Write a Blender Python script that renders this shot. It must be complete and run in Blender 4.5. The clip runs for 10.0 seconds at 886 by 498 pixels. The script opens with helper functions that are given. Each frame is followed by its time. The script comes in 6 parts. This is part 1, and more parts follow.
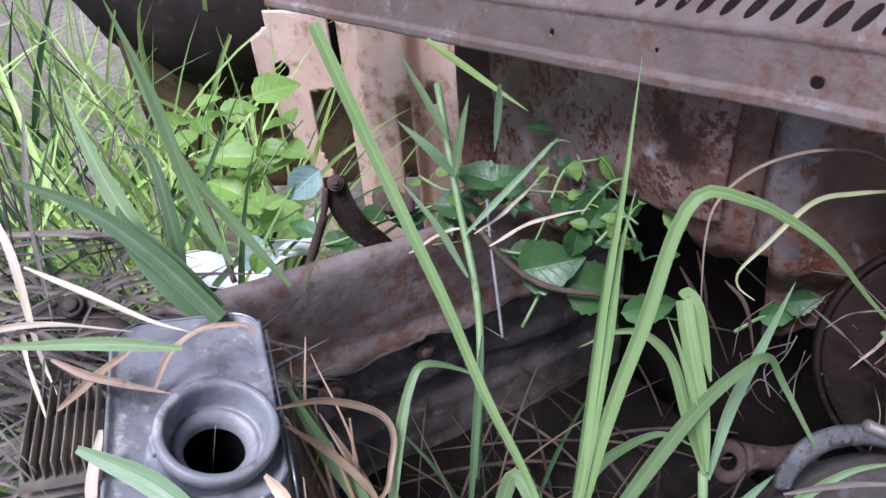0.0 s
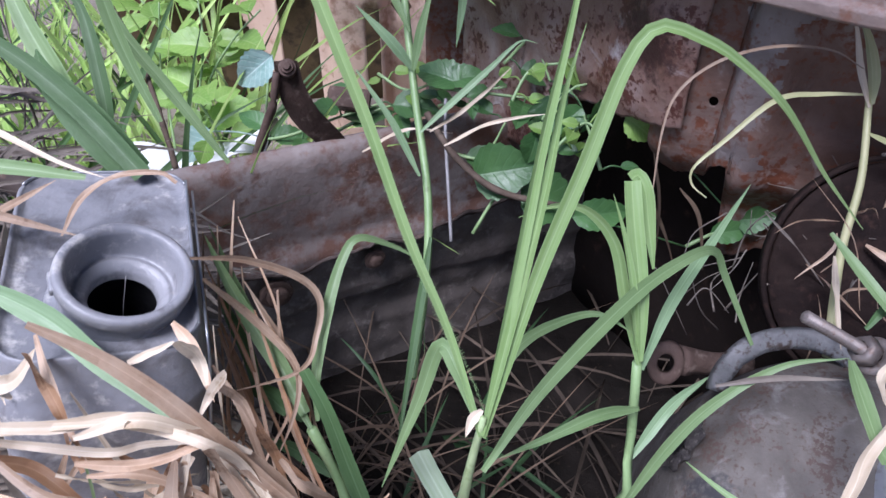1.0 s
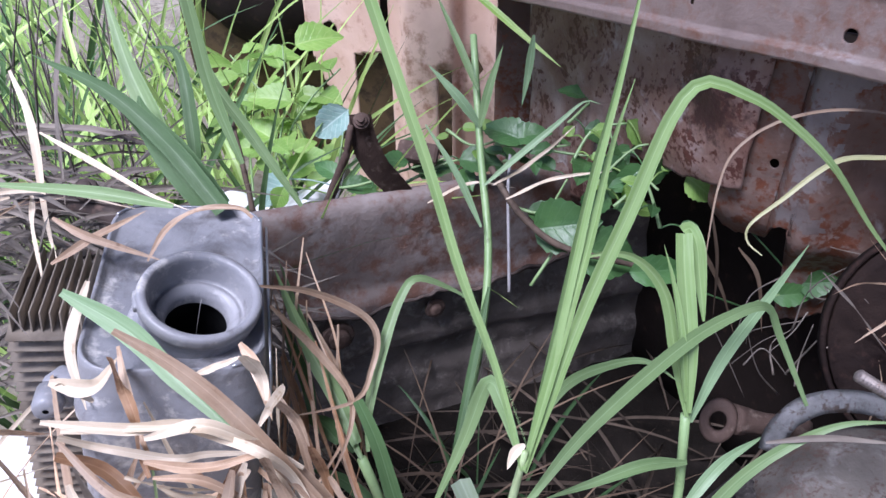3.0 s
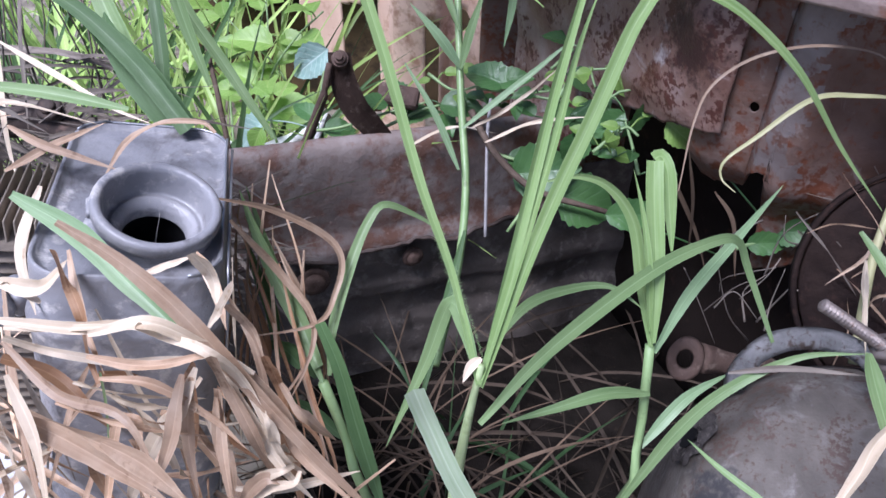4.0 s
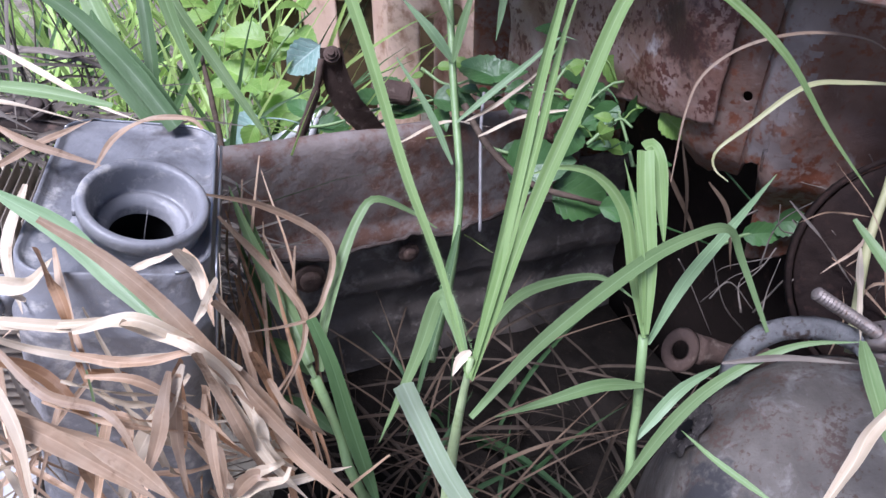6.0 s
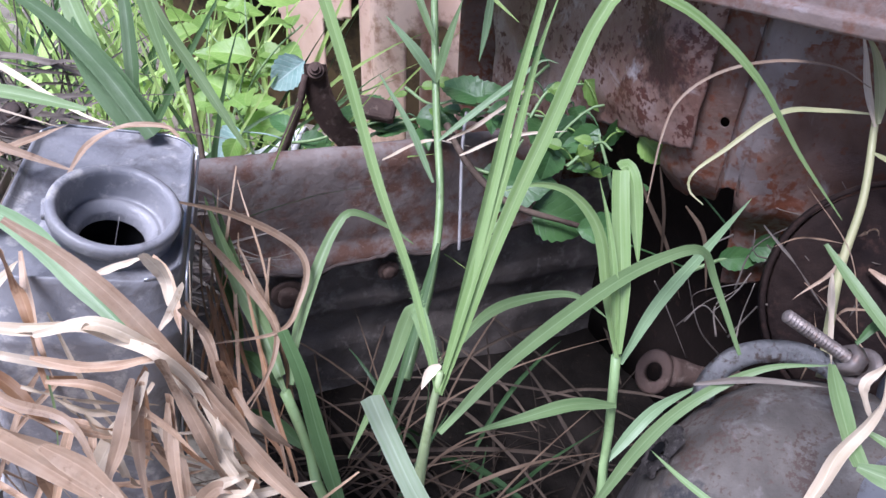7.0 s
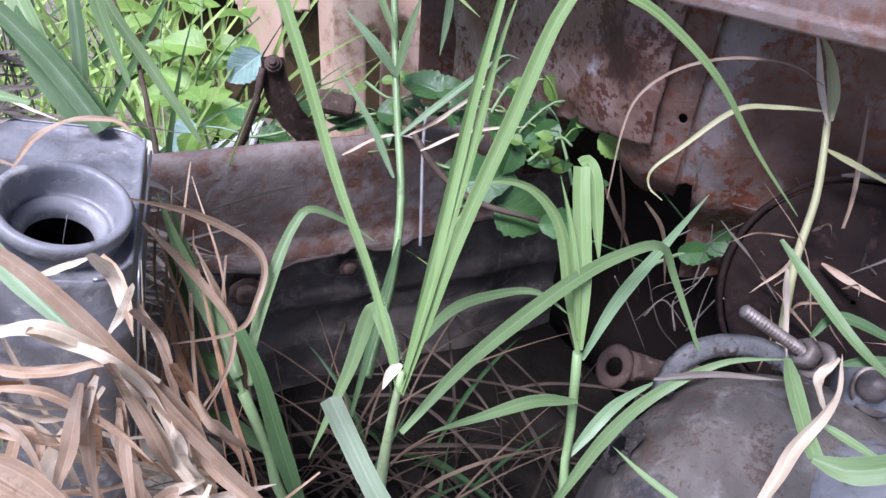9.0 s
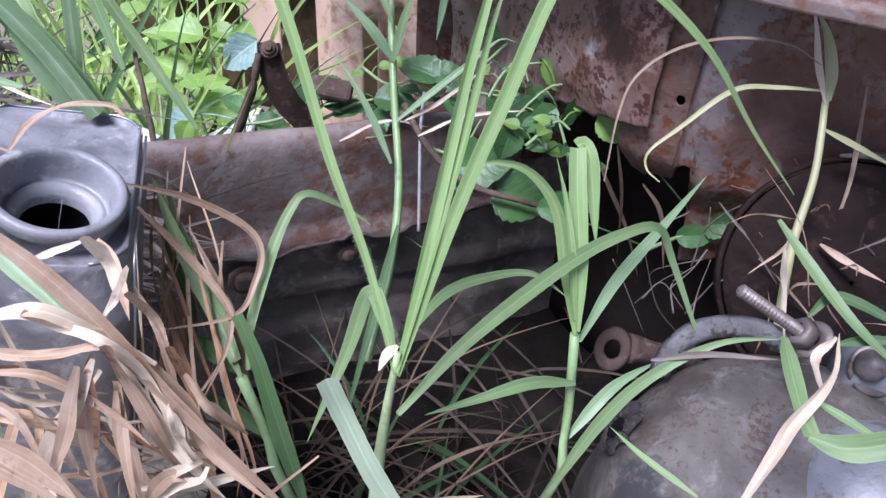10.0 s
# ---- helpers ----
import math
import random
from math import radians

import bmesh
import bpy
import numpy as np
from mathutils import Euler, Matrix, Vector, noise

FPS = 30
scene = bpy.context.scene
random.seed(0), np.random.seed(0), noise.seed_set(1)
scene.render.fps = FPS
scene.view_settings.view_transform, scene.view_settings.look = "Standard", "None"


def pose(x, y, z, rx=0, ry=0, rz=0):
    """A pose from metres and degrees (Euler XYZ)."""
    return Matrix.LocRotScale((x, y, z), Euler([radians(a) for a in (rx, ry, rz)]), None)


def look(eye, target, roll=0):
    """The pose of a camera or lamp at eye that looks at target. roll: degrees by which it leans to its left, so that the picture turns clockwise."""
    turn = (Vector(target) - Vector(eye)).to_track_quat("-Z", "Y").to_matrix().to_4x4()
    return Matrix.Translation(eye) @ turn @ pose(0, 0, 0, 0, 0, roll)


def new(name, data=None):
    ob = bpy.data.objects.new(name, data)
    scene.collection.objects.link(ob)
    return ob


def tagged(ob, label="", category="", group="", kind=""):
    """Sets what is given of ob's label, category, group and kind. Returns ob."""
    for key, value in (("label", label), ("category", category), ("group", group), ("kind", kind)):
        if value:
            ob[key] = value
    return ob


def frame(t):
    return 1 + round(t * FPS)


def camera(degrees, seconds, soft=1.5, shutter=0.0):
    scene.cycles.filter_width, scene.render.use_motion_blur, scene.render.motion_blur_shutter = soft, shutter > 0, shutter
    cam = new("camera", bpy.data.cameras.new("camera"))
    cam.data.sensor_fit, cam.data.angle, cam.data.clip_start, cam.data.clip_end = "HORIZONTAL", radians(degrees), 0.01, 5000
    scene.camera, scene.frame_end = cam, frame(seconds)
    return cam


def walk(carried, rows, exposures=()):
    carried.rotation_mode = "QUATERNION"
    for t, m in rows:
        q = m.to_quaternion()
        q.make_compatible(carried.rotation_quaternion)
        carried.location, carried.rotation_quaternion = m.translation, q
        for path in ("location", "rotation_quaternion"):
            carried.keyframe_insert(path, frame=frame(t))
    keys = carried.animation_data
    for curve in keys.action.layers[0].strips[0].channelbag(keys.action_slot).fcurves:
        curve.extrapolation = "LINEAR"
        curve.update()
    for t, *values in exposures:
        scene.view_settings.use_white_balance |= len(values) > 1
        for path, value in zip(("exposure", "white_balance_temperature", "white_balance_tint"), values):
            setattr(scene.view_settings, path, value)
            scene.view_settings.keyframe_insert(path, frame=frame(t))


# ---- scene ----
cam = camera(63.0, 10.0, soft=1.5, shutter=0.3)
PATH = [
    (0, (0.078, 0.033, 0.609), (0.001, 1.633, -0.588), -5.2),
    (0.5, (0.083, 0.032, 0.592), (0.039, 1.605, -0.641), -3.7),
    (1, (0.088, 0.026, 0.574), (0.096, 1.538, -0.735), 0.6),
    (1.5, (0.088, 0.02, 0.571), (0.027, 1.545, -0.721), 0.1),
    (2, (0.087, 0.018, 0.572), (-0.007, 1.574, -0.681), -0.4),
    (2.5, (0.088, 0.015, 0.577), (-0.069, 1.607, -0.624), -1.7),
    (3.8, (0.102, 0.006, 0.567), (-0.101, 1.614, -0.604), 0.0),
    (4, (0.103, 0.005, 0.558), (-0.045, 1.57, -0.679), 1.3),
    (4.5, (0.104, 0.007, 0.557), (-0.05, 1.558, -0.696), 0.7),
    (5, (0.106, 0.006, 0.556), (-0.056, 1.535, -0.722), -0.5),
    (5.5, (0.106, 0.006, 0.556), (-0.054, 1.541, -0.715), -0.3),
    (7, (0.111, 0.005, 0.553), (-0.003, 1.607, -0.638), 2.7),
    (7.5, (0.112, 0.004, 0.551), (0.031, 1.569, -0.691), 4.0),
    (8, (0.113, 0.004, 0.554), (0.08, 1.596, -0.656), 4.7),
    (8.5, (0.112, 0.006, 0.553), (0.086, 1.609, -0.643), 4.6),
    (9, (0.111, 0.008, 0.552), (0.104, 1.609, -0.646), 4.7),
    (9.5, (0.113, 0.007, 0.552), (0.11, 1.6, -0.657), 4.1),
    (10, (0.113, 0.007, 0.55), (0.105, 1.589, -0.672), 4.2),
]
walk(cam, [(t, look(eye, target, roll)) for t, eye, target, roll in PATH], [(0, 0.74, 5400, 22), (1, 0.80, 5400, 22), (2.5, 0.90, 5400, 23), (5.5, 0.87, 5400, 22), (8, 1.04, 5400, 24), (10, 1.04, 5400, 24)])

# ---------- light ----------
SUN_FROM = Vector((-0.26, -0.34, 0.90)).normalized()
world = bpy.data.worlds.new("World")
scene.world = world
world.use_nodes = True
sky = world.node_tree.nodes.new("ShaderNodeTexSky")
sky.sky_type, sky.sun_disc = "NISHITA", False
sky.sun_elevation = math.asin(SUN_FROM.z)
sky.sun_rotation = math.atan2(SUN_FROM.x, SUN_FROM.y)
sky.air_density, sky.dust_density = 1.0, 2.5
back = world.node_tree.nodes["Background"]
back.inputs[1].default_value = 0.080
world.node_tree.links.new(sky.outputs[0], back.inputs[0])
sun = new("sun", bpy.data.lights.new("sun", "SUN"))
sun.data.energy, sun.data.angle, sun.data.color = 3.7, radians(24), (1.0, 0.96, 0.90)
sun.matrix_world = look(SUN_FROM * 5, (0, 0, 0))


# ---------- materials ----------
def ramp(nt, fac, stops):
    n = nt.nodes.new("ShaderNodeValToRGB")
    els = n.color_ramp.elements
    while len(els) < len(stops):
        els.new(0.5)
    for e, (p, c) in zip(els, stops):
        e.position, e.color = p, (*c, 1)
    nt.links.new(fac, n.inputs[0])
    return n.outputs[0]


def noise_tex(nt, coord, scale, detail=6.0, rough=0.6, distort=0.0):
    n = nt.nodes.new("ShaderNodeTexNoise")
    n.inputs["Scale"].default_value, n.inputs["Detail"].default_value = scale, detail
    n.inputs["Roughness"].default_value, n.inputs["Distortion"].default_value = rough, distort
    nt.links.new(coord, n.inputs["Vector"])
    return n.outputs["Fac"]


def mixed(nt, fac, a, b, mode="MIX"):
    n = nt.nodes.new("ShaderNodeMix")
    n.data_type, n.blend_type = "RGBA", mode
    for sock, v in ((n.inputs[0], fac), (n.inputs[6], a), (n.inputs[7], b)):
        if isinstance(v, bpy.types.NodeSocket):
            nt.links.new(v, sock)
        else:
            sock.default_value = v if isinstance(v, float) else (*v, 1)
    return n.outputs[2]


def surface(name, stops, scale=30.0, fine=None, fine_scale=300.0, fine_stops=(0.5, 0.62), fine2=None, fine2_scale=60.0,
            fine2_stops=(0.55, 0.6), rough=0.7, metal=0.0, bump=0.3, bump_scale=250.0, translucent=0.0, random_tint=0.0, stretch=None, spec=0.5, coat=0.0, blotch=None, blade=None, cluster=0.0, veins=None):
    m = bpy.data.materials.new(name)
    m.use_nodes = True
    nt = m.node_tree
    p = nt.nodes["Principled BSDF"]
    tc = nt.nodes.new("ShaderNodeTexCoord")
    coord = tc.outputs["Object"]
    if stretch:
        mp = nt.nodes.new("ShaderNodeMapping")
        mp.inputs["Scale"].default_value = stretch
        nt.links.new(coord, mp.inputs["Vector"])
        coord = mp.outputs[0]
    col = ramp(nt, noise_tex(nt, coord, scale, 5.0, 0.6, 0.4), stops)
    if fine:
        f = noise_tex(nt, coord, fine_scale, 8.0, 0.65)
        if cluster:
            big = noise_tex(nt, coord, cluster, 3.0, 0.5)
            sh = nt.nodes.new("ShaderNodeMath")
            sh.operation = "MULTIPLY_ADD"
            sh.inputs[1].default_value, sh.inputs[2].default_value = 0.55, -0.275
            nt.links.new(big, sh.inputs[0])
            ad = nt.nodes.new("ShaderNodeMath")
            nt.links.new(f, ad.inputs[0])
            nt.links.new(sh.outputs[0], ad.inputs[1])
            f = ad.outputs[0]
        k = ramp(nt, f, ((fine_stops[0], (0, 0, 0)), (fine_stops[1], (1, 1, 1))))
        col = mixed(nt, k, col, fine)
    if fine2:
        f = noise_tex(nt, coord, fine2_scale, 7.0, 0.7, 0.6)
        k = ramp(nt, f, ((fine2_stops[0], (0, 0, 0)), (fine2_stops[1], (1, 1, 1))))
        col = mixed(nt, k, col, fine2)
    if blotch:
        centre, radius, shade = blotch
        vm = nt.nodes.new("ShaderNodeVectorMath")
        vm.operation = "DISTANCE"
        vm.inputs[1].default_value = centre
        nt.links.new(coord, vm.inputs[0])
        wob = nt.nodes.new("ShaderNodeMath")
        wob.operation = "MULTIPLY_ADD"
        wob.inputs[1].default_value, wob.inputs[2].default_value = radius * 2.2, -radius * 1.1
        nt.links.new(noise_tex(nt, coord, 120, 6.0, 0.7), wob.inputs[0])
        add = nt.nodes.new("ShaderNodeMath")
        nt.links.new(vm.outputs["Value"], add.inputs[0])
        nt.links.new(wob.outputs[0], add.inputs[1])
        k = nt.nodes.new("ShaderNodeMapRange")
        k.inputs["From Min"].default_value, k.inputs["From Max"].default_value = radius * 0.55, radius
        k.inputs["To Min"].default_value, k.inputs["To Max"].default_value = 1.0, 0.0
        nt.links.new(add.outputs[0], k.inputs[0])
        col = mixed(nt, k.outputs[0], col, shade)
    if blade:
        streak = nt.nodes.new("ShaderNodeMapping")
        streak.inputs["Scale"].default_value = (6.0, 0.5, 1.0)
        nt.links.new(tc.outputs["UV"], streak.inputs["Vector"])
        k = ramp(nt, noise_tex(nt, streak.outputs[0], 1.0, 4.0, 0.6), ((0.38, (0, 0, 0)), (0.75, (0.6, 0.6, 0.6))))
        col = mixed(nt, k, col, blade)
        parts = nt.nodes.new("ShaderNodeSeparateXYZ")
        nt.links.new(tc.outputs["UV"], parts.inputs[0])
        fr = nt.nodes.new("ShaderNodeMath")
        fr.operation = "FRACT"
        nt.links.new(parts.outputs[0], fr.inputs[0])
        rib = ramp(nt, fr.outputs[0], ((0.0, (0.16, 0.16, 0.16)), (0.05, (0, 0, 0)), (0.45, (0, 0, 0)), (0.5, (0.28, 0.28, 0.28)), (0.55, (0, 0, 0)), (0.95, (0, 0, 0)), (0.99, (0.16, 0.16, 0.16))))
        col = mixed(nt, rib, col, tuple(min(1, c * 1.5 + 0.05) for c in blade))
    height = None
    if veins:
        parts = nt.nodes.new("ShaderNodeSeparateXYZ")
        nt.links.new(tc.outputs["UV"], parts.inputs[0])
        last = parts.outputs[0]
        for op, value in (("SUBTRACT", 0.5), ("ABSOLUTE", 0.0), ("MULTIPLY", -4.0)):
            q = nt.nodes.new("ShaderNodeMath")
            q.operation = op
            nt.links.new(last, q.inputs[0])
            q.inputs[1].default_value = value
            last = q.outputs[0]
        q = nt.nodes.new("ShaderNodeMath")
        q.operation = "MULTIPLY_ADD"
        q.inputs[1].default_value = 7.0
        nt.links.new(parts.outputs[1], q.inputs[0])
        nt.links.new(last, q.inputs[2])
        fr = nt.nodes.new("ShaderNodeMath")
        fr.operation = "FRACT"
        nt.links.new(q.outputs[0], fr.inputs[0])
        side_vein = ramp(nt, fr.outputs[0], ((0.0, (0.4, 0.4, 0.4)), (0.12, (0, 0, 0)), (0.88, (0, 0, 0)), (1.0, (0.4, 0.4, 0.4))))
        rib = ramp(nt, parts.outputs[0], ((0.46, (0, 0, 0)), (0.5, (0.7, 0.7, 0.7)), (0.54, (0, 0, 0))))
        height = mixed(nt, 1.0, side_vein, rib, "LIGHTEN")
        col = mixed(nt, height, col, veins)
    if random_tint:
        info = nt.nodes.new("ShaderNodeObjectInfo")
        hsv = nt.nodes.new("ShaderNodeHueSaturation")
        mr = nt.nodes.new("ShaderNodeMapRange")
        mr.inputs["To Min"].default_value, mr.inputs["To Max"].default_value = 1 - random_tint, 1 + random_tint
        nt.links.new(info.outputs["Random"], mr.inputs[0])
        nt.links.new(mr.outputs[0], hsv.inputs["Value"])
        nt.links.new(col, hsv.inputs["Color"])
        col = hsv.outputs[0]
        geo = nt.nodes.new("ShaderNodeNewGeometry")
        hsv2 = nt.nodes.new("ShaderNodeHueSaturation")
        mr2 = nt.nodes.new("ShaderNodeMapRange")
        mr2.inputs["To Min"].default_value, mr2.inputs["To Max"].default_value = 1 - random_tint, 1 + random_tint
        nt.links.new(geo.outputs["Random Per Island"], mr2.inputs[0])
        nt.links.new(mr2.outputs[0], hsv2.inputs["Value"])
        nt.links.new(col, hsv2.inputs["Color"])
        col = hsv2.outputs[0]
    nt.links.new(col, p.inputs["Base Color"])
    p.inputs["Metallic"].default_value = metal
    rr = nt.nodes.new("ShaderNodeMapRange")
    rr.inputs["To Min"].default_value, rr.inputs["To Max"].default_value = max(0.05, rough - 0.22), min(1.0, rough + 0.22)
    nt.links.new(noise_tex(nt, coord, scale * 3, 4.0), rr.inputs[0])
    nt.links.new(rr.outputs[0], p.inputs["Roughness"])
    p.inputs["Specular IOR Level"].default_value = spec
    p.inputs["Coat Weight"].default_value = coat
    b = nt.nodes.new("ShaderNodeBump")
    b.inputs["Strength"].default_value, b.inputs["Distance"].default_value = bump, 0.0015
    nt.links.new(noise_tex(nt, coord, bump_scale, 6.0), b.inputs["Height"])
    if height:
        b2 = nt.nodes.new("ShaderNodeBump")
        b2.invert = True
        b2.inputs["Strength"].default_value, b2.inputs["Distance"].default_value = 0.35, 0.001
        nt.links.new(height, b2.inputs["Height"])
        nt.links.new(b2.outputs[0], b.inputs["Normal"])
    nt.links.new(b.outputs[0], p.inputs["Normal"])
    if translucent:
        tr = nt.nodes.new("ShaderNodeBsdfTranslucent")
        nt.links.new(col, tr.inputs["Color"])
        mx = nt.nodes.new("ShaderNodeMixShader")
        mx.inputs[0].default_value = translucent
        nt.links.new(p.outputs[0], mx.inputs[1])
        nt.links.new(tr.outputs[0], mx.inputs[2])
        nt.links.new(mx.outputs[0], nt.nodes["Material Output"].inputs["Surface"])
    return m


PLASTIC = surface("tank_plastic", ((0.3, (0.163, 0.163, 0.176)), (0.7, (0.258, 0.258, 0.275))), 26, fine=(0.378, 0.365, 0.353), fine_scale=150, cluster=22,
                  fine_stops=(0.55, 0.68), fine2=(0.086, 0.080, 0.082), fine2_scale=34, fine2_stops=(0.53, 0.68), rough=0.42, bump=0.4, bump_scale=240)
# black that paints the darkness inside openings
HOLE_BLACK = surface("hole_black", ((0.3, (0.006, 0.006, 0.007)), (0.7, (0.014, 0.014, 0.015))), 40, rough=0.5, bump=0.1, spec=0.12)
STRIP = surface("seam_strip", ((0.3, (0.22, 0.23, 0.25)), (0.7, (0.36, 0.37, 0.39))), 40, rough=0.4, metal=0.7, bump=0.1)
FIN = surface("core_fin", ((0.3, (0.12, 0.095, 0.07)), (0.7, (0.26, 0.22, 0.175))), 60, rough=0.55, metal=0.3, bump=0.1)
RAIL = surface("rail_rust", ((0.3, (0.123, 0.098, 0.090)), (0.5, (0.180, 0.148, 0.135)), (0.7, (0.246, 0.220, 0.209))), 20, fine=(0.127, 0.068, 0.049), fine_scale=75, cluster=14,
               fine_stops=(0.42, 0.60), fine2=(0.246, 0.172, 0.139), fine2_scale=150, fine2_stops=(0.60, 0.70), rough=0.68, bump=0.6, bump_scale=200, spec=0.3)
GREY = surface("dusty_metal", ((0.3, (0.072, 0.060, 0.052)), (0.7, (0.162, 0.137, 0.120))), 26, fine=(0.230, 0.198, 0.173), fine_scale=90, cluster=18, fine_stops=(0.54, 0.7), rough=0.85, bump=0.7, spec=0.25)
DARKMETAL = surface("dark_iron", ((0.3, (0.028, 0.022, 0.02)), (0.7, (0.09, 0.07, 0.062))), 40, fine=(0.15, 0.10, 0.08), fine_scale=120, fine_stops=(0.55, 0.75), rough=0.7, spec=0.12)
WING_GREY = surface("wing_primer", ((0.35, (0.125, 0.092, 0.080)), (0.5, (0.17, 0.140, 0.130)), (0.65, (0.225, 0.197, 0.187))), 20, fine=(0.12, 0.06, 0.042), fine_scale=180, cluster=30, fine_stops=(0.52, 0.64), rough=0.62, bump=0.5, bump_scale=260)
FENDER = surface("fender_rust", ((0.35, (0.115, 0.055, 0.037)), (0.5, (0.19, 0.115, 0.09)), (0.65, (0.29, 0.225, 0.205))), 15, fine=(0.075, 0.024, 0.015), fine_scale=200, cluster=28,
                 fine_stops=(0.53, 0.59), fine2=(0.38, 0.345, 0.335), fine2_scale=22, fine2_stops=(0.56, 0.68), rough=0.62, bump=0.6, bump_scale=260, blotch=((-0.006, 0.0214, 0.110), 0.027, (0.042, 0.016, 0.013)))
ORANGE = surface("wing_metal", ((0.35, (0.089, 0.044, 0.029)), (0.5, (0.142, 0.084, 0.062)), (0.65, (0.220, 0.166, 0.144))), 16, fine=(0.131, 0.042, 0.019), fine_scale=190, cluster=16,
                 fine_stops=(0.50, 0.60), fine2=(0.283, 0.252, 0.239), fine2_scale=26, fine2_stops=(0.58, 0.72), rough=0.6, bump=0.6, bump_scale=240)
BAR = surface("bar_paint", ((0.3, (0.15, 0.105, 0.088)), (0.7, (0.265, 0.205, 0.18))), 18, fine=(0.18, 0.09, 0.06), fine_scale=110, cluster=20, fine_stops=(0.50, 0.70),
              fine2=(0.36, 0.325, 0.32), fine2_scale=36, fine2_stops=(0.58, 0.72), rough=0.55, bump=0.5)
# light peach puts warm sunlight into the rear panels' colour; darker patches are rust
PEACH = surface("peach_sunlit", ((0.3, (0.560, 0.370, 0.280)), (0.7, (0.762, 0.560, 0.459))), 12, fine=(0.381, 0.213, 0.146), fine_scale=60, cluster=14, fine_stops=(0.52, 0.70), rough=0.7, bump=0.3)
# olive brown lowered to include the shade on the rear bulkhead
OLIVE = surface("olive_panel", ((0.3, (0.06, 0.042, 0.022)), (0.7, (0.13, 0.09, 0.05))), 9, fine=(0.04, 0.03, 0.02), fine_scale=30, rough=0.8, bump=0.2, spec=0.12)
# near-black that puts shade into the colour of hidden and recessed parts
SHADE_BLACK = surface("near_black_shade", ((0.3, (0.010, 0.007, 0.006)), (0.7, (0.026, 0.019, 0.016))), 9, fine=(0.05, 0.03, 0.022), fine_scale=60, fine_stops=(0.58, 0.72), rough=0.85, bump=0.3, spec=0.12)
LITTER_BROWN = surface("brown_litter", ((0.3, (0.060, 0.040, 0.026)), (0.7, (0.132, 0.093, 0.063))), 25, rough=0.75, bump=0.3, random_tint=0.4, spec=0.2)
# dry straw darkened in colour for the shade of the bay
LITTER = surface("shaded_litter", ((0.3, (0.021, 0.016, 0.012)), (0.7, (0.064, 0.048, 0.036))), 25, rough=0.75, bump=0.3, random_tint=0.5, spec=0.12)
DRUM = surface("drum_metal", ((0.3, (0.055, 0.048, 0.041)), (0.5, (0.090, 0.079, 0.069)), (0.7, (0.133, 0.120, 0.106))), 34, fine=(0.069, 0.046, 0.037), fine_scale=420, cluster=60, fine_stops=(0.55, 0.64),
               fine2=(0.175, 0.162, 0.152), fine2_scale=70, fine2_stops=(0.54, 0.72), rough=0.7, bump=0.4, bump_scale=520, spec=0.3, blotch=((-0.064, -0.018, 0.036), 0.018, (0.036, 0.035, 0.037)))
OXIDE = surface("oxidised_zinc", ((0.3, (0.162, 0.160, 0.162)), (0.7, (0.297, 0.293, 0.297))), 90, fine=(0.108, 0.081, 0.068), fine_scale=300, cluster=60, fine_stops=(0.53, 0.63), rough=0.7, metal=0.2, bump=0.7)
# darker copy of the grass, with the bay's shade in its colour
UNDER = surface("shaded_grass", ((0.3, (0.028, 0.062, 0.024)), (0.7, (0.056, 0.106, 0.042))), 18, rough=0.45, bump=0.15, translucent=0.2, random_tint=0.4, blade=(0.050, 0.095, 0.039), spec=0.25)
CRUST = surface("rot_crust", ((0.3, (0.022, 0.019, 0.018)), (0.7, (0.075, 0.066, 0.062))), 140, fine=(0.13, 0.115, 0.105), fine_scale=500, fine_stops=(0.56, 0.7), rough=0.95, bump=1.0, bump_scale=700, spec=0.12)
IRON = surface("dusty_iron", ((0.3, (0.043, 0.027, 0.021)), (0.7, (0.107, 0.071, 0.057))), 40, fine=(0.172, 0.132, 0.107), fine_scale=150, fine_stops=(0.56, 0.72), rough=0.8, bump=0.7, spec=0.25)
ALLOY = surface("alloy", ((0.3, (0.16, 0.16, 0.168)), (0.7, (0.25, 0.25, 0.262))), 30, fine=(0.13, 0.11, 0.10), fine_scale=180, cluster=30, fine_stops=(0.54, 0.66), rough=0.5, metal=0.3, bump=0.3)
YELLOWED = surface("yellowed_stem", ((0.3, (0.30, 0.33, 0.13)), (0.7, (0.48, 0.45, 0.24))), 30, rough=0.45, bump=0.2, translucent=0.2, blade=(0.50, 0.46, 0.28))
ZINC = surface("zinc_ring", ((0.3, (0.28, 0.28, 0.30)), (0.7, (0.48, 0.48, 0.51))), 60, fine=(0.2, 0.15, 0.12), fine_scale=200, rough=0.45, metal=0.7, bump=0.2)
BOLT = surface("bolt_steel", ((0.3, (0.10, 0.082, 0.074)), (0.7, (0.22, 0.19, 0.175))), 80, fine=(0.11, 0.065, 0.045), fine_scale=300, fine_stops=(0.55, 0.68), rough=0.5, metal=0.45, bump=0.3)
# rust brown taken down to near black for the shade under the wing
DISC = surface("disc_rust_shaded", ((0.3, (0.008, 0.005, 0.005)), (0.7, (0.024, 0.015, 0.012))), 30, fine=(0.036, 0.020, 0.016), fine_scale=170, fine_stops=(0.56, 0.68), rough=0.85, bump=0.7, spec=0.12)
# near-black base colour carries the shade of the engine bay floor
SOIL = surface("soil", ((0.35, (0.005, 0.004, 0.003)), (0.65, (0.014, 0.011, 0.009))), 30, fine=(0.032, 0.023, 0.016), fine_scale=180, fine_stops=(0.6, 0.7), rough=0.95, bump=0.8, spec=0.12)
